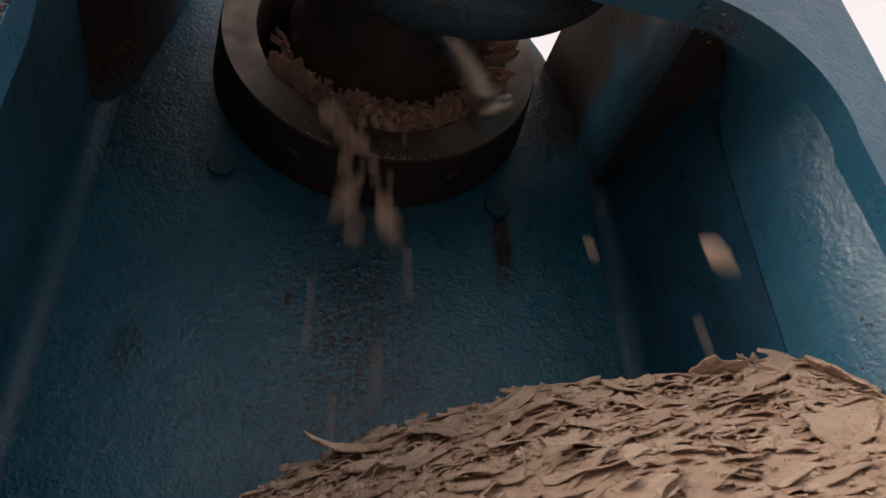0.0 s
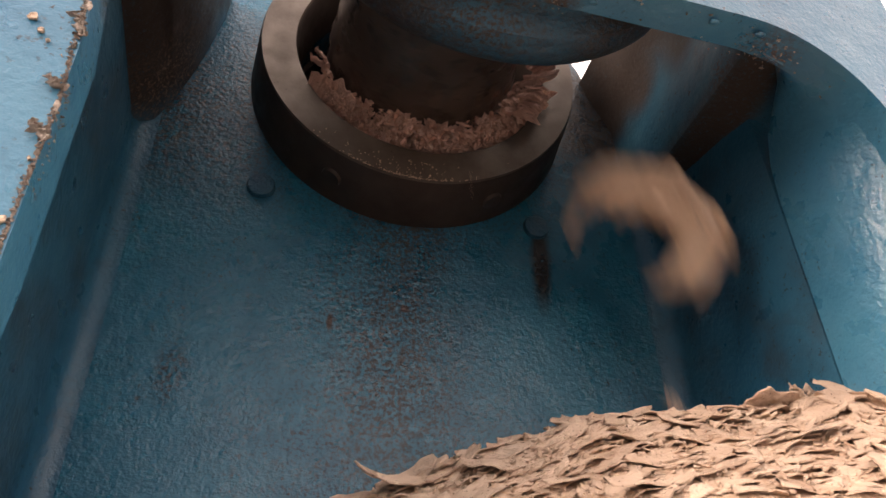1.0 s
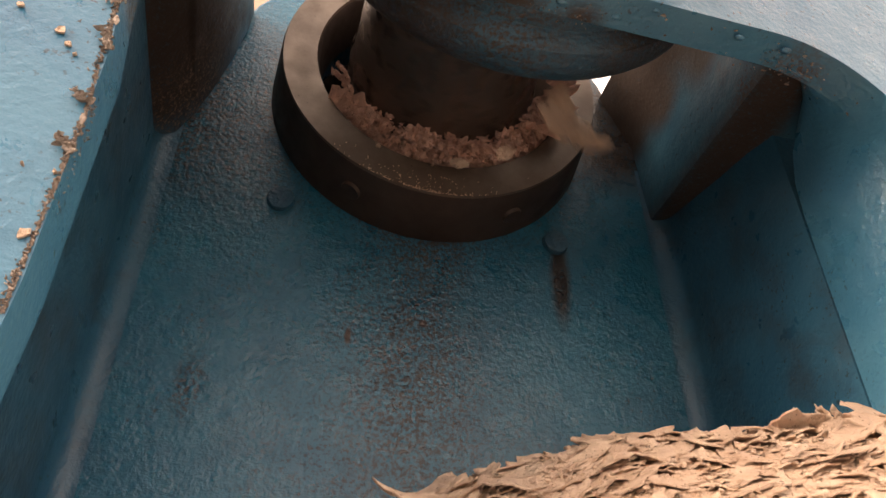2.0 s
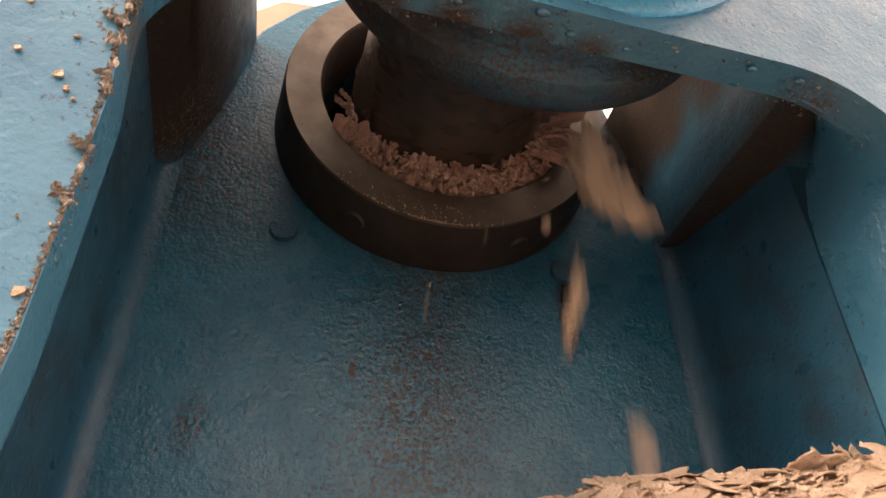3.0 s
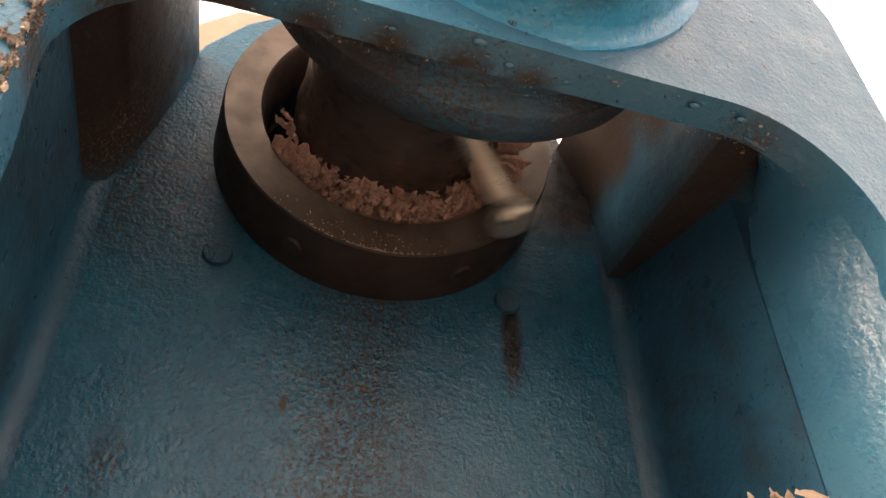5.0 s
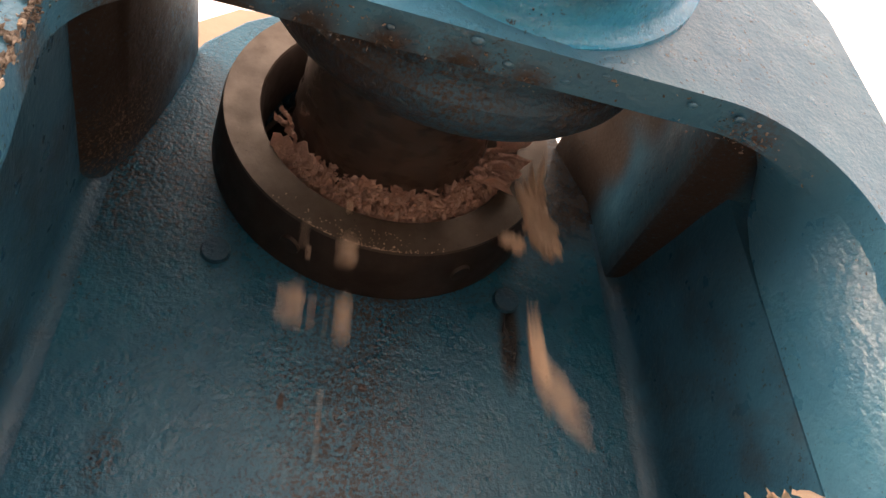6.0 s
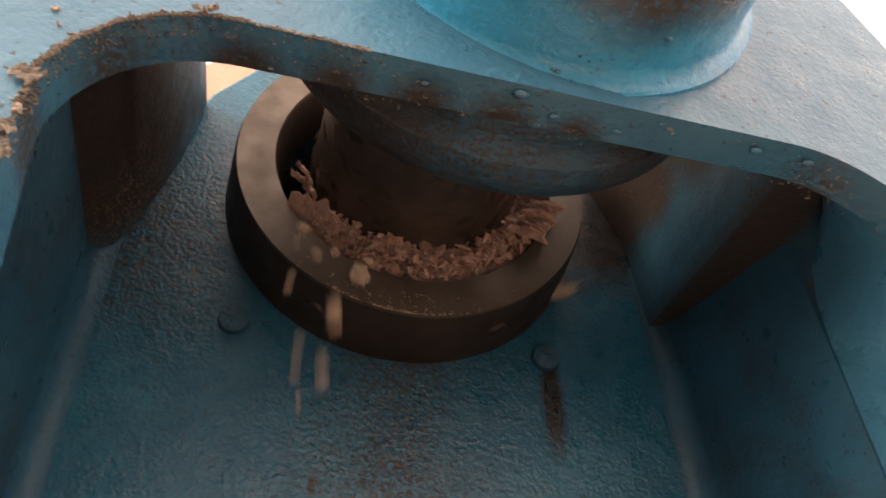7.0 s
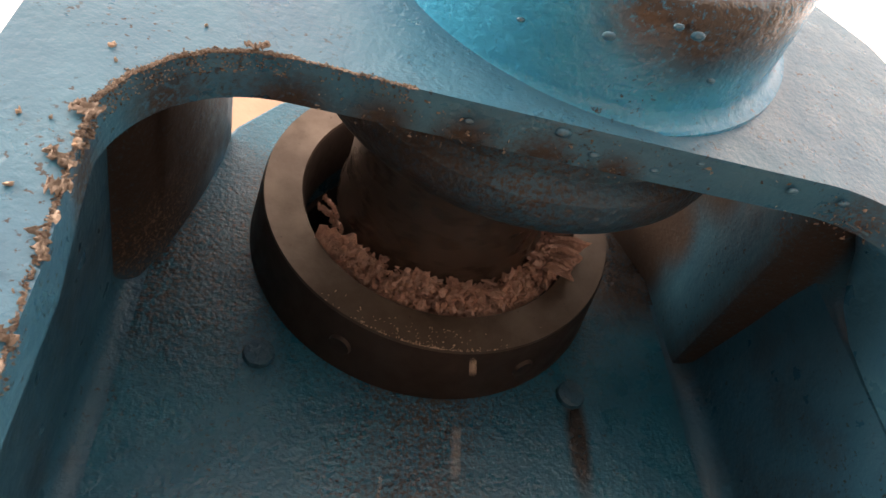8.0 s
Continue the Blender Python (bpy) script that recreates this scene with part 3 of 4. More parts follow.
def lamella(length, width, thick):
    """A thin torn layer of cake with a wavy free edge: its points and faces."""
    n, o = 12, rng.uniform(0, 90)
    verts, faces = [], []
    for side in (1, -1):
        for i in range(n + 1):
            u = i / n - 0.5
            taper = math.sqrt(max(0.02, 1 - (2 * u) ** 2))
            wave = 0.0022 * noise.noise(Vector((u * length * 90, o, 0)))
            for j in range(3):
                free = 1 - j / 2
                y = width * (0.5 - free * taper) + 0.004 * free * noise.noise(Vector((u * length * 160, o, 5))) + 0.0025 * free * noise.noise(Vector((u * length * 500, o, 9)))
                z = wave - 0.0022 * free * (1 + noise.noise(Vector((u * length * 110, o, 3)))) + side * thick * (0.5 - 0.3 * free) + 0.0006 * noise.noise(Vector((u * length * 600, o, j)))
                verts.append((u * length, y, z))
    m = 3 * (n + 1)
    for i in range(n):
        for j in range(2):
            k = 3 * i + j
            faces += [(k, k + 1, k + 4, k + 3), (m + k, m + k + 3, m + k + 4, m + k + 1)]
        faces += [(3 * i, 3 * i + 3, m + 3 * i + 3, m + 3 * i), (3 * i + 5, 3 * i + 2, m + 3 * i + 2, m + 3 * i + 5)]
    return verts, faces

def layer_pose(x, y, lift):
    """Level across the slope, following the crest's line along x."""
    slope = math.degrees(math.atan2(heap_height(x + 0.012, y) - heap_height(x - 0.012, y), 0.024))
    return pose(x, y + 0.002, heap_height(x, y) + lift) @ pose(0, 0, 0, 0, -slope * 0.9 + rng.gauss(0, 7), 0) @ pose(0, 0, 0, rng.gauss(8, 10), 0, rng.gauss(0, 14))

verts, faces = [], []
for i in range(3400):
    x = rng.uniform(-0.05, 0.31)
    if x > 0.205 and rng.random() < 0.6:
        continue
    y = float(np.interp(x, RIDGE_X, RIDGE_Y)) + (0.010 if x < 0.18 else -0.008) - abs(rng.gauss(0, 0.055))
    v, f = lamella(rng.uniform(0.008, 0.028) * rng.choice((0.6, 1.0, 1.0, 1.5)), rng.uniform(0.006, 0.013), rng.uniform(0.0007, 0.0016))
    m, o = layer_pose(x, y, rng.uniform(-0.001, 0.0035)), len(verts)
    verts += [tuple(m @ Vector(p)) for p in v]
    faces += [tuple(k + o for k in q) for q in f]
ob = tagged(new("torn_layer_mass", mesh_of("torn_layer_mass", verts, faces, CAKE)), kind="stuff")
ob.parent = heap
for i in range(110):
    x = rng.uniform(0.0, 0.19)
    y = float(np.interp(x, RIDGE_X, RIDGE_Y)) + 0.004 - rng.random() * 0.085
    v, f = lamella(rng.uniform(0.022, 0.05), rng.uniform(0.009, 0.016), rng.uniform(0.0010, 0.0018))
    ob = new("torn_layer", mesh_of("torn_layer", v, f, CAKE))
    ob.parent = heap
    ob.matrix_local = layer_pose(x, y, rng.uniform(0.001, 0.005))
poses = []
for i in range(2200):
    x = rng.uniform(-0.03, 0.32)
    y = float(np.interp(x, RIDGE_X, RIDGE_Y)) + 0.008 - abs(rng.gauss(0, 0.06))
    if y > 0.10:
        poses.append((on_heap(x, y, rng.uniform(0, 0.003)) @ pose(0, 0, 0, rng.uniform(-40, 40), rng.uniform(-40, 40), rng.uniform(0, 180)), rng.uniform(0.4, 1.3)))
ob = tagged(new("crumb_scatter", flakes_mesh("crumb_scatter", poses, rng, CAKE, 0.0034, 0.0007, 0.4, 6)), kind="stuff")
ob.parent = heap

def heap_sheet(x, y, lift, turn, tip, length, width, bend):
    ob = new("flake", sheet(rng, length, width, 0.0022, bend, "flake", CAKE))
    ob.parent = heap
    ob.matrix_local = on_heap(x, y, lift) @ pose(0, 0, 0, 0, 0, turn) @ pose(0, 0, 0, tip, 0, 0)

for x, y, z, length, width, bend, turn in ((0.045, 0.318, 0.8615, 0.057, 0.013, 88, (25, -13, 0)), (0.212, 0.305, 0.906, 0.016, 0.008, 60, (60, 10, 20)),
                                           (0.218, 0.300, 0.908, 0.013, 0.008, 70, (55, -20, 60)), (0.224, 0.294, 0.906, 0.014, 0.009, 80, (50, 30, -30)), (0.110, 0.322, 0.887, 0.018, 0.007, 30, (15, 5, 0))):
    ob = new("flake", sheet(rng, length, width, 0.0018, bend, "flake", CAKE))
    ob.parent = heap
    ob.matrix_local = pose(x, y, z, *turn)
heap_sheet(0.205, 0.298, 0.000, 8, 12, 0.050, 0.018, -30)
heap_sheet(0.222, 0.292, 0.000, 20, 12, 0.020, 0.010, 25)
heap_sheet(0.230, 0.288, 0.000, -15, 14, 0.016, 0.009, 30)
heap_sheet(0.238, 0.262, -0.003, 75, 8, 0.040, 0.014, -25)
# smooth skins of the outer rolls at the jamb's side
for i in range(26):
    x = rng.uniform(0.195, 0.31)
    y = float(np.interp(x, RIDGE_X, RIDGE_Y)) - rng.uniform(0.0, 0.09)
    heap_sheet(x, y, rng.uniform(0.000, 0.003), rng.uniform(40, 110), rng.gauss(0, 10), rng.uniform(0.03, 0.055), rng.uniform(0.016, 0.03), rng.uniform(-70, -20))

tray = thing("outlet_tray", "blue painted steel tray under the cake outlet", "tray")
part("tray_plate", prism([(-0.093, 0.02), (0.36, 0.02), (0.36, 0.19), (0.255, 0.196), (0.26, 0.385), (-0.093, 0.385)], 0.650, 0.6605, "z", 0.001), PAINT_SIDE_SHADED, tray)
part("tray_leg", prism([(0.30, 0.04), (0.34, 0.04), (0.34, 0.08), (0.30, 0.08)], 0.0, 0.65, "z", 0.002), PAINT_SIDE_SHADED, tray)
part("tray_leg", prism([(-0.09, 0.04), (-0.05, 0.04), (-0.05, 0.08), (-0.09, 0.08)], 0.0, 0.65, "z", 0.002), PAINT_SIDE_SHADED, tray)

# ---- what shows behind the machine ----
board = thing("wooden_board", "pale wooden board leaning behind the press", "board")
part("plank", prism([(-0.30, 0.0), (-0.05, 0.0), (-0.05, 1.588), (-0.11, 1.582), (-0.15, 1.545), (-0.30, 1.42)], 0.66, 0.69, "y", 0.002), WOOD, board)


# ---- crust, crumbs and paint blobs on the front plate ----
rng = random.Random(23)

def rim_point(k):
    """A point of the opening's edge, from low on one jamb (0) over the corner to the top bar (1)."""
    way = [(-0.085, 0.86), (-0.084, 0.92), (-0.0885, 0.985)] + arc(-0.040, 0.9895, 0.050, 165, 90, 5) + [(0.0, 1.0395), (0.06, 1.0405)]
    u = k * (len(way) - 1)
    i = min(int(u), len(way) - 2)
    (a, b), (c, d) = way[i], way[i + 1]
    return a + (c - a) * (u - i), b + (d - b) * (u - i)

poses = []
for i in range(4800):
    k = rng.random() ** 1.15 * 0.9
    x, z = rim_point(k)
    out = abs(rng.gauss(0, 0.0006 + 0.0010 * max(0.0, noise.noise(Vector((k * 40, 0, 0))))))
    dx, dz = (-1, 0.3) if k < 0.45 else (-0.3, 1)
    m = pose(x + dx * out, FRONT_Y + askew(x) - 0.0004 + rng.choice((0, 0, rng.uniform(0, 0.008))), z + dz * out, rng.uniform(0, 360), rng.uniform(0, 360), 0)
    poses.append((m, rng.uniform(0.5, 1.4)))
ob = tagged(new("oily_crust", flakes_mesh("oily_crust", poses, rng, CRUST, 0.0009, 0.0004, 0.2, 5)), "brown oily cake crust along the rim", kind="stuff")
ob.parent = frame_thing
poses = []
for i in range(190):
    x = rng.choice((rng.uniform(-0.05, 0.215), rng.gauss(0.185, 0.010), rng.gauss(0.0, 0.02), rng.gauss(0.085, 0.015)))
    m = pose(x, FRONT_Y + askew(x) + rng.uniform(0.003, 0.022), 1.0398 + 0.004 * min(1.0, max(0.0, x / 0.1)) - 0.028 * max(0.0, (x - 0.172) / 0.05) ** 2, rng.uniform(0, 360), rng.uniform(0, 360), 0)
    poses.append((m, rng.choice((0.4, 0.5, 0.7, 0.9, 1.2, 2.2))))
ob = tagged(new("rim_crumb_dust", flakes_mesh("rim_crumb_dust", poses, rng, CRUST, 0.0010, 0.0005, 0.1, 5)), "brown crumbs stuck to the rim", kind="stuff")
ob.parent = frame_thing

def clump(x, z, size, turn):
    bm = bmesh.new()
    me = chunk(rng, size * 0.8, size * 0.2, size * 0.35, "crust_clump", CRUST)
    bm.from_mesh(me)
    bpy.data.meshes.remove(me)
    bmesh.ops.transform(bm, matrix=pose(x, FRONT_Y + askew(x) - 0.0005, z, 0, turn, 0), verts=bm.verts[:])
    part("crust_clump", bm, CRUST, frame_thing, smooth=0)

def shard(x, z, length, width, turn, lean):
    """A dried, curled scab of cake standing off the plate, one end on the rim."""
    ob = new("crust_shard", sheet(rng, length, width, 0.0009, rng.uniform(8, 25), "crust_shard", CRUST, 12, 4))
    ob.parent = frame_thing
    ob.matrix_local = pose(x, FRONT_Y + askew(x) - 0.0015, z) @ pose(0, 0, 0, 0, -turn, 0) @ pose(0, 0, 0, 90 + lean, 0, 0) @ Matrix.Translation((length * 0.35, 0, 0))

for x, z, length, width, turn, lean in ((-0.087, 0.996, 0.008, 0.006, 165, 10), (-0.0875, 0.976, 0.010, 0.0035, 150, 12), (-0.086, 0.969, 0.006, 0.005, 185, 0), (-0.085, 0.948, 0.010, 0.003, 115, 8),
                                        (-0.0845, 0.926, 0.007, 0.003, 140, 10), (-0.0845, 0.908, 0.008, 0.003, 130, 5), (-0.055, 1.0395, 0.008, 0.0025, 15, 0)):
    shard(x, z, length, width, turn, lean)

for x, z, size, turn in ((-0.0885, 0.985, 0.005, 70), (-0.0860, 0.960, 0.005, 80), (-0.0845, 0.920, 0.005, 90)):
    clump(x, z, size, turn)

def fleck(x, z, size):
    v, f = flake(rng, size, size * 0.7, 0.0010, 0.1, 7)
    ob = new("fleck", mesh_of("fleck", v, f, CAKE))
    ob.parent = frame_thing
    ob.matrix_local = pose(x, FRONT_Y + askew(x) - 0.0005, z, 90, rng.uniform(0, 180), 0)

for i in range(7):
    k = rng.random() * 0.6
    x, z = rim_point(k)
    fleck(x - abs(rng.gauss(0.006, 0.006)), z + rng.gauss(0.004, 0.006), rng.uniform(0.0010, 0.0024))

# larger pale flecks dried onto the plate
for x, z, size in ((-0.1119, 0.9576, 0.0040), (-0.0991, 0.9507, 0.0042), (-0.0957, 0.9461, 0.0024), (-0.0930, 0.9430, 0.0022), (-0.1151, 0.9784, 0.0034), (-0.0875, 0.8818, 0.0040), (-0.0687, 1.0447, 0.0016), (-0.0890, 0.9845, 0.0034)):
    fleck(x, z, size)

def blob(x, y, z, size):
    bm = bmesh.new()
    bmesh.ops.create_icosphere(bm, subdivisions=2, radius=size * 0.75)
    bmesh.ops.transform(bm, matrix=Matrix.Translation((x, y, z)) @ Matrix.Diagonal((1.5, 1.0, 0.6, 1)), verts=bm.verts[:])
    part("paint_blob", bm, PAINT_FRONT, frame_thing)

for x, dy, size in ((0.054, 0.004, 0.0028), (0.069, 0.011, 0.0022), (0.152, 0.006, 0.0022), (0.176, 0.006, 0.0024), (0.095, 0.012, 0.002), (0.02, 0.008, 0.0018), (0.11, 0.004, 0.0015), (0.195, 0.012, 0.002)):
    blob(x, FRONT_Y + askew(x) + dy, 1.0395 + 0.004 * min(1.0, x / 0.1), size)
for x, y, z, size in ((0.057, 0.168, 1.0505, 0.0022), (0.078, 0.160, 1.0515, 0.0018), (0.086, 0.162, 1.052, 0.0024), (0.03, 0.175, 1.060, 0.0014), (0.10, 0.178, 1.053, 0.0015)):
    blob(x, y, z, size)

# ---- broken cake that falls from the ring ----
rng = random.Random(31)
FALLS = []          # thing, time of release, place of release, drift, spin, time of coming out, pocket

def lip(x):
    """Height of the ring's lower lip above a place x."""
    return AZ - math.sqrt(max(0.0001, 0.094 ** 2 - (x - AX) ** 2))

def falling(ob, t, x, y, z, top, drift, slow, depth):
    """ob is at x, y, z at the time t, having dropped from the height top."""
    took = math.sqrt(2 * max(0.0, top - z) / 9.81)
    a = math.atan2(top - AZ, x - drift * took - AX)
    pocket = (AX + 0.071 * math.cos(a), depth, AZ + 0.071 * math.sin(a))
    spin = tuple(rng.uniform(-1, 1) * slow for _ in range(3))
    FALLS.append((ob, t - took, (x - drift * took, y, top), drift, spin, pocket))

def crumb(size):
    ob = new("cake_crumb", chunk(rng, size * rng.uniform(0.8, 1.6), size * 0.7, size * rng.uniform(0.6, 1.1), "cake_crumb", CAKE))
    return tagged(ob, "small tan crumb of press cake falling from the ring", "cake crumb", "falling crumbs")

def burst(t0, t1, n, x0, x1, big):
    for _ in range(n):
        x = rng.uniform(x0, x1)
        top = lip(x) + 0.004
        size = big * rng.choice((0.3, 0.35, 0.4, 0.6, 1.0))
        t = rng.uniform(t0, t1)
        falling(crumb(size), t, x, rng.uniform(0.318, 0.334), top, top, rng.gauss(0, 0.05), 400, 0.366)

burst(-0.20, -0.02, 22, 0.02, 0.055, 0.011)
burst(0.0, 0.12, 12, 0.01, 0.04, 0.006)
burst(0.9, 1.5, 5, 0.03, 0.12, 0.005)
burst(1.8, 2.5, 14, 0.0, 0.08, 0.008)
burst(2.60, 2.72, 18, 0.035, 0.08, 0.009)
burst(2.85, 3.2, 8, 0.04, 0.13, 0.006)
burst(3.6, 3.75, 3, 0.02, 0.04, 0.006)
burst(4.0, 4.2, 14, 0.025, 0.06, 0.008)
burst(4.25, 4.45, 30, 0.012, 0.065, 0.009)
burst(4.45, 4.6, 8, 0.03, 0.13, 0.006)
burst(5.55, 5.80, 130, -0.012, 0.105, 0.008)
burst(5.55, 5.68, 14, -0.005, 0.10, 0.014)
burst(5.82, 5.95, 12, 0.0, 0.03, 0.009)
burst(6.1, 6.4, 4, 0.04, 0.1, 0.005)
burst(6.85, 6.98, 14, -0.02, 0.02, 0.010)
burst(7.2, 7.35, 10, 0.07, 0.12, 0.008)
burst(7.5, 7.95, 14, 0.02, 0.055, 0.006)

def piece(t, x, y, z, drop, drift, length, width, thick, bend, turn, label, slow=160, flat=False):
    """A larger broken piece: a torn slab, bent along its length, or curved within its own plane where flat."""
    o = rng.uniform(0, 90)
    rounds, steps = 9, 64
    rad = length / radians(bend)
    verts, faces = [], []
    def place(u, w, h):
        a = u * radians(bend)
        if flat:
            return ((rad - w) * math.sin(a), h, rad - (rad - w) * math.cos(a))
        return ((rad - h) * math.sin(a), w, rad - (rad - h) * math.cos(a))
    for side in (1, -1):
        for i in range(rounds + 1):
            r = i / rounds
            for k in range(steps):
                q = 2 * math.pi * k / steps
                c = Vector((math.cos(q), math.sin(q), o))
                edge = 1 + 0.35 * noise.noise(c * 1.7) + 0.42 * noise.noise(c * 4.0) + 0.38 * noise.noise(c * 8.0) + 0.2 * noise.noise(c * 17.0)
                u = 0.5 * r * edge * math.copysign(abs(math.cos(q)) ** 0.8, math.cos(q))
                w = 0.5 * width * r * edge * math.sin(q)
                p = Vector((u * length * 90, w * 90, o))
                h = side * 0.5 * thick * math.sqrt(max(0.0, 1 - r ** 3)) * (1 + 0.5 * noise.noise(p + Vector((0, 0, side)))) + 0.22 * thick * noise.noise(p * 2.2) + 0.12 * thick * noise.noise(p * 6)
                verts.append(place(u, w, h))
    half = (rounds + 1) * steps
    for i in range(rounds):
        for k in range(steps):
            n = (k + 1) % steps
            quad = (i * steps + k, (i + 1) * steps + k, (i + 1) * steps + n, i * steps + n)
            faces += [quad, tuple(half + v for v in quad[::-1])]
    bm = bmesh.new()
    made = [bm.verts.new(v) for v in verts]
    for q in faces:
        bm.faces.new([made[v] for v in q])
    bmesh.ops.remove_doubles(bm, verts=bm.verts[:], dist=0.00002)
    middle = sum((v.co for v in bm.verts), Vector()) / len(bm.verts)
    bmesh.ops.transform(bm, matrix=pose(0, 0, 0, *turn) @ Matrix.Translation(-middle), verts=bm.verts[:])
    ob = part("cake_piece", bm, CAKE, None, smooth=50)
    tagged(ob, label, "press cake", "falling pieces")
    falling(ob, t, x, y, z, z + drop, drift, slow, 0.47)

for t, x, y, z, size in ((0.0, 0.137, 0.28, 0.948, 0.006), (0.0, 0.180, 0.25, 0.933, 0.010), (0.0, 0.186, 0.28, 0.908, 0.005)):
    falling(crumb(size), t, x, y, z, z + 0.02, 0.1, 200, 0.366)

CURL = "curled tan piece of press cake falling from the ring"
SLAB = "torn tan slab of press cake falling from the ring"
FORK = "forked tan rag of press cake falling from the ring"
piece(0.0, 0.0217, 0.335, 1.0465, 0.010, 0.0, 0.034, 0.015, 0.006, 40, (90, 60, 0), SLAB)
piece(0.0, 0.030, 0.334, 1.036, 0.012, 0.0, 0.020, 0.012, 0.006, 30, (90, 20, 0), SLAB)
piece(0.0, 0.0496, 0.325, 0.980, 0.06, 0.0, 0.024, 0.009, 0.004, 40, (90, 75, 0), SLAB)
piece(1.0, 0.168, 0.300, 0.990, 0.085, 0.35, 0.112, 0.030, 0.022, 200, (-12, 218, 0), CURL, 40, True)
piece(0.9, 0.132, 0.310, 0.923, 0.15, 0.1, 0.022, 0.008, 0.004, 60, (90, 70, 0), SLAB)
piece(0.9, 0.142, 0.310, 1.043, 0.04, 0.2, 0.022, 0.008, 0.003, 40, (80, 70, 0), SLAB)
piece(2.8, 0.057, 0.320, 0.915, 0.12, 0.0, 0.040, 0.016, 0.006, 60, (90, -60, 0), SLAB)
piece(3.0, 0.123, 0.320, 1.066, 0.012, 0.05, 0.062, 0.026, 0.007, 40, (80, 96, 0), SLAB, 90)
piece(3.0, 0.138, 0.318, 1.040, 0.012, 0.12, 0.026, 0.006, 0.004, 40, (85, 40, 10), SLAB, 90)
piece(3.1, 0.140, 0.310, 0.933, 0.15, 0.12, 0.050, 0.034, 0.011, 50, (85, 75, 10), SLAB, 90)
piece(3.0, 0.1054, 0.320, 0.9873, 0.06, 0.0, 0.042, 0.009, 0.004, 30, (90, 88, 0), SLAB)
piece(3.0, 0.1339, 0.320, 0.9010, 0.13, 0.0, 0.022, 0.012, 0.006, 30, (90, 80, 0), SLAB)
piece(4.5, 0.145, 0.322, 1.078, 0.012, 0.15, 0.062, 0.020, 0.008, 120, (10, 205, 0), FORK, 60, True)
piece(4.5, 0.116, 0.324, 1.040, 0.012, 0.10, 0.046, 0.012, 0.004, 40, (90, -55, 0), FORK, 60)
piece(4.5, 0.128, 0.325, 1.078, 0.010, 0.10, 0.034, 0.014, 0.004, 50, (80, 50, 0), FORK, 60)
piece(4.5, 0.1561, 0.310, 0.9825, 0.08, 0.1, 0.020, 0.004, 0.003, 40, (90, 75, 0), SLAB)
piece(4.5, 0.1864, 0.310, 0.9218, 0.12, 0.1, 0.018, 0.004, 0.003, 40, (90, 70, 0), SLAB)
piece(4.5, 0.0352, 0.320, 0.9215, 0.12, 0.0, 0.030, 0.012, 0.005, 30, (90, 85, 0), SLAB)
piece(5.8, 0.052, 0.310, 0.905, 0.13, 0.0, 0.026, 0.013, 0.007, 40, (90, 80, 0), SLAB)
piece(5.8, 0.035, 0.312, 0.905, 0.13, 0.0, 0.024, 0.011, 0.006, 40, (90, 100, 0), SLAB)
piece(5.8, 0.075, 0.312, 0.915, 0.12, 0.0, 0.026, 0.012, 0.006, 40, (90, 70, 0), SLAB)
piece(5.8, 0.082, 0.310, 0.960, 0.08, 0.0, 0.022, 0.014, 0.006, 20, (90, 90, 0), SLAB)
piece(5.8, -0.004, 0.310, 0.952, 0.09, 0.0, 0.022, 0.010, 0.006, 20, (90, 90, 0), SLAB)
piece(5.8, 0.020, 0.328, 1.020, 0.02, 0.0, 0.026, 0.014, 0.006, 30, (90, 80, 0), SLAB)
piece(6.0, 0.1265, 0.322, 1.053, 0.012, 0.05, 0.056, 0.020, 0.007, 50, (85, 82, 0), SLAB, 60)
piece(6.0, 0.1124, 0.325, 1.037, 0.012, 0.0, 0.014, 0.010, 0.005, 30, (90, 20, 0), SLAB, 60)
piece(6.0, 0.1222, 0.315, 0.9536, 0.08, 0.05, 0.060, 0.008, 0.004, 70, (20, 70, 0), SLAB, 60, True)
piece(6.9, -0.003, 0.325, 1.028, 0.05, 0.02, 0.070, 0.016, 0.004, 30, (90, 70, 0), "long pointed tan sliver of press cake falling from the ring", 60)
piece(7.2, 0.137, 0.318, 1.062, 0.023, 0.25, 0.075, 0.020, 0.009, 130, (5, 30, 0), CURL, 60, True)
piece(7.3, 0.092, 0.322, 1.028, 0.02, 0.1, 0.024, 0.012, 0.005, 40, (85, 60, 0), SLAB)
piece(7.3, 0.122, 0.320, 1.020, 0.05, 0.15, 0.016, 0.010, 0.004, 40, (85, 60, 0), SLAB)
piece(7.3, 0.148, 0.318, 1.012, 0.05, 0.2, 0.018, 0.007, 0.004, 40, (85, 60, 0), SLAB)
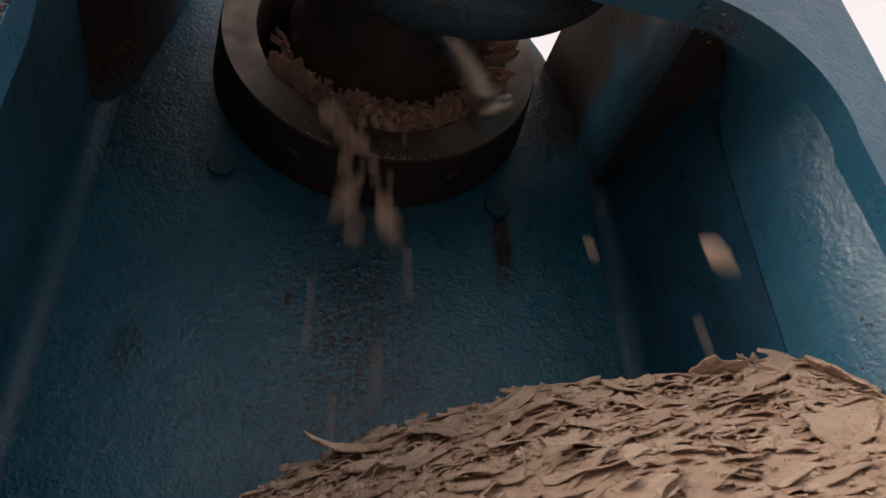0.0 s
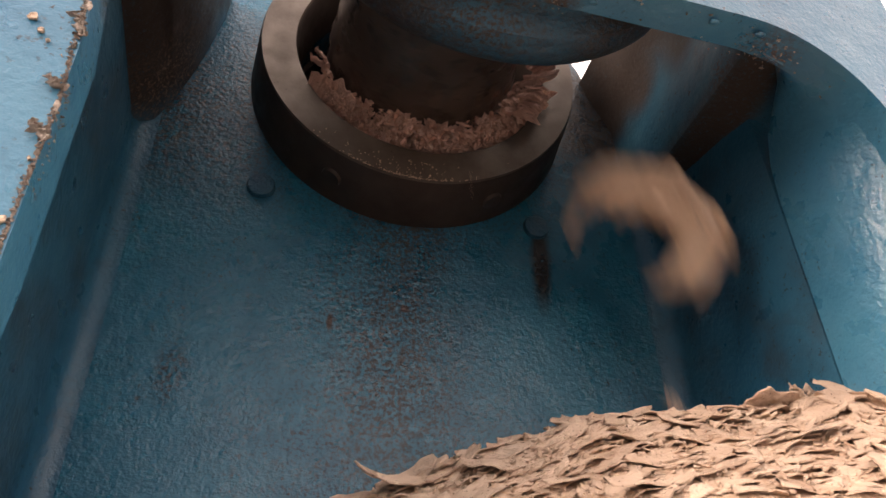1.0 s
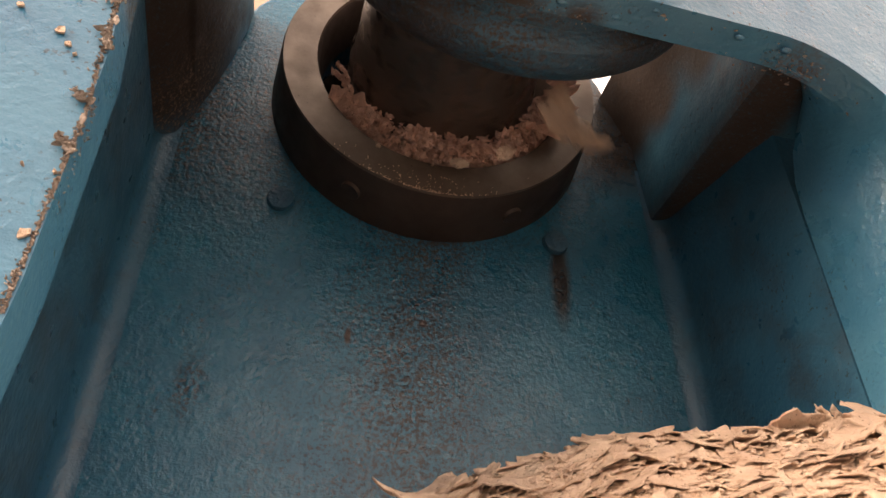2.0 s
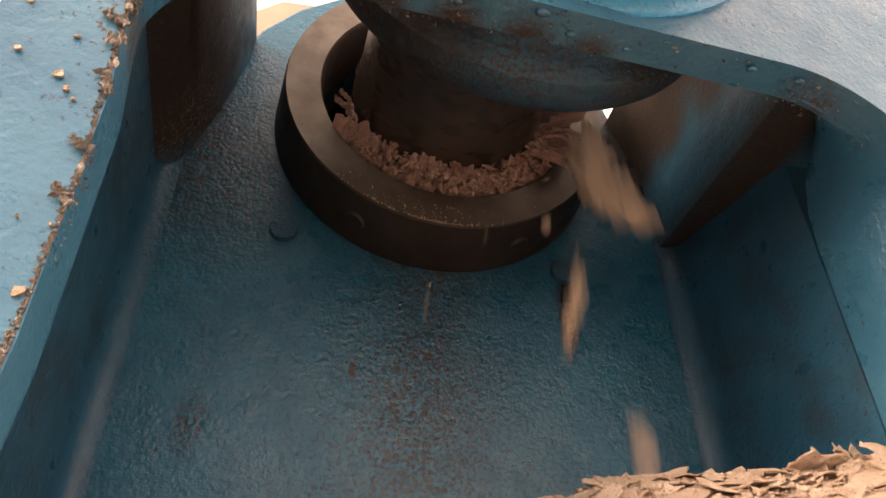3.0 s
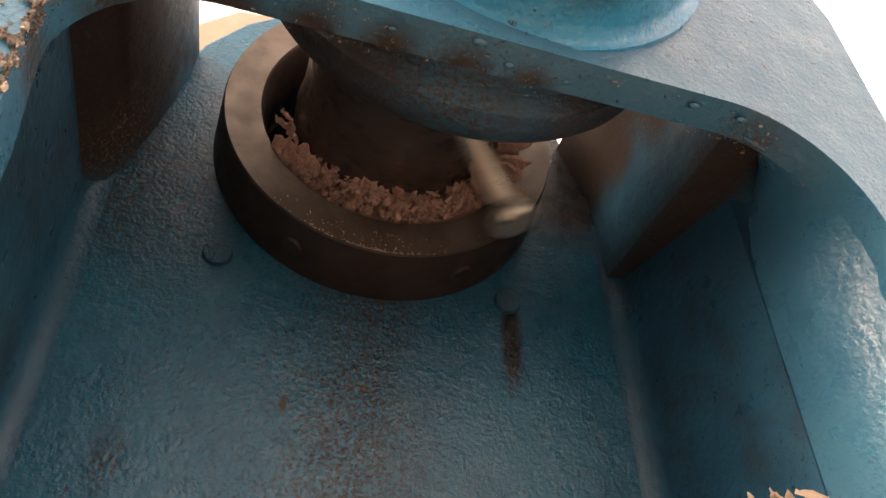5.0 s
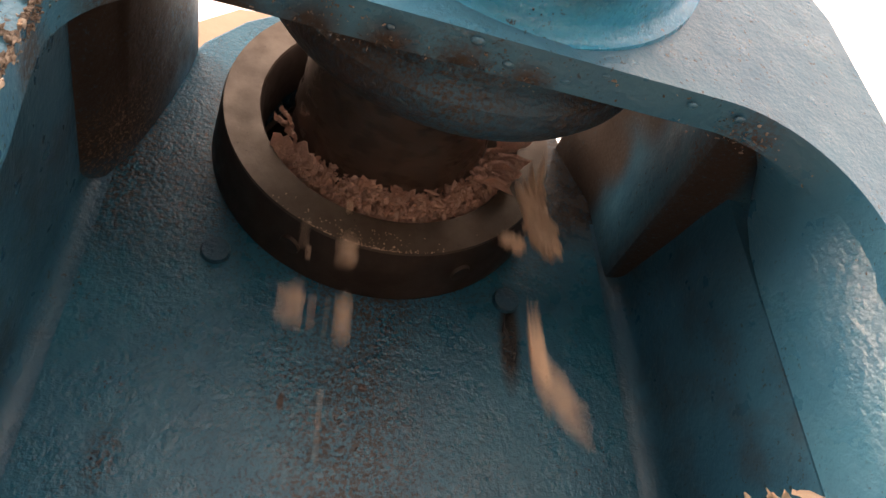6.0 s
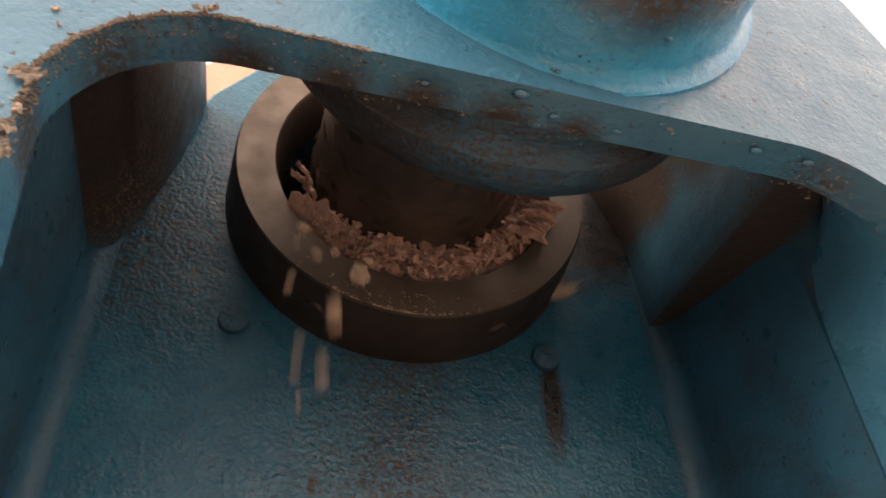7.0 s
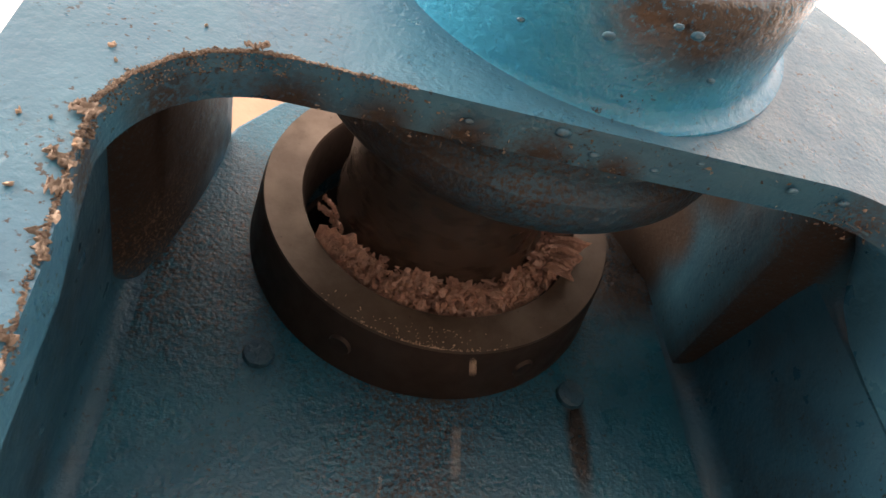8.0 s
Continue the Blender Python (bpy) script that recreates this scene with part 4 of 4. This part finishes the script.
piece(7.0, 0.0047, 0.325, 1.010, 0.04, 0.0, 0.016, 0.007, 0.004, 30, (90, 90, 0), SLAB)
piece(7.5, 0.083, 0.322, 1.013, 0.03, 0.0, 0.030, 0.013, 0.005, 30, (90, 75, 0), SLAB, 60)
piece(2.1, 0.130, 0.320, 1.000, 0.09, 0.15, 0.050, 0.022, 0.008, 90, (80, 60, 0), CURL, 90)
piece(5.2, 0.125, 0.320, 1.000, 0.09, 0.15, 0.046, 0.022, 0.008, 90, (80, 60, 0), CURL, 90)


# ---- what moves ----
def fall_rows(t0, place, drift, spin, pocket, sink):
    """Out of the gap, over the lip, down under gravity, then at rest where it lands."""
    x, y, z = place
    def at(t):
        d = t - t0
        return pose(x + drift * d, y, z - 4.905 * d * d, spin[0] * d, spin[1] * d, spin[2] * d)
    land = 0.02
    while land < 0.35 and z - 4.905 * land * land > max(0.67, heap_height(x + drift * land, y) - sink):
        land += 0.01
    rows = []
    if t0 > 0.02:
        rows.append((0.0, pose(*pocket)))
        if t0 > 0.35:
            rows.append((t0 - 0.30, pose(*pocket)))
        if t0 > 0.12:
            rows.append((t0 - 0.10, pose(pocket[0] * 0.4 + x * 0.6, 0.352, pocket[2] * 0.5 + z * 0.5)))
    d = 0.0 if t0 > 0.02 else max(0.0, -t0)
    while d < land:
        if 0 <= t0 + d <= 8.0:
            rows.append((t0 + d, at(t0 + d)))
        d += 0.04
    if t0 + land < 8.0:
        rest = at(t0 + land)
        rows += [(max(0.0, t0 + land), rest), (max(0.04, t0 + land + 0.04), rest), (8.0, rest)]
    elif rows[-1][0] < 8.0:
        rows.append((8.0, at(8.0)))
    out = []
    for r in rows:
        if not out or frame(r[0]) > frame(out[-1][0]):
            out.append(r)
    return out


def motions():
    rows = []
    t = 0.0
    while t < 8.001:
        rows.append((t, pose(*SHAFT_AT, 0, 66.2 + 360 * t / 1.25, 0)))
        t += 0.1
    walk(shaft, rows)
    for ob, t0, place, drift, spin, pocket in FALLS:
        walk(ob, fall_rows(t0, place, drift, spin, pocket, 0.004 + 0.45 * max(ob.dimensions)))


motions()
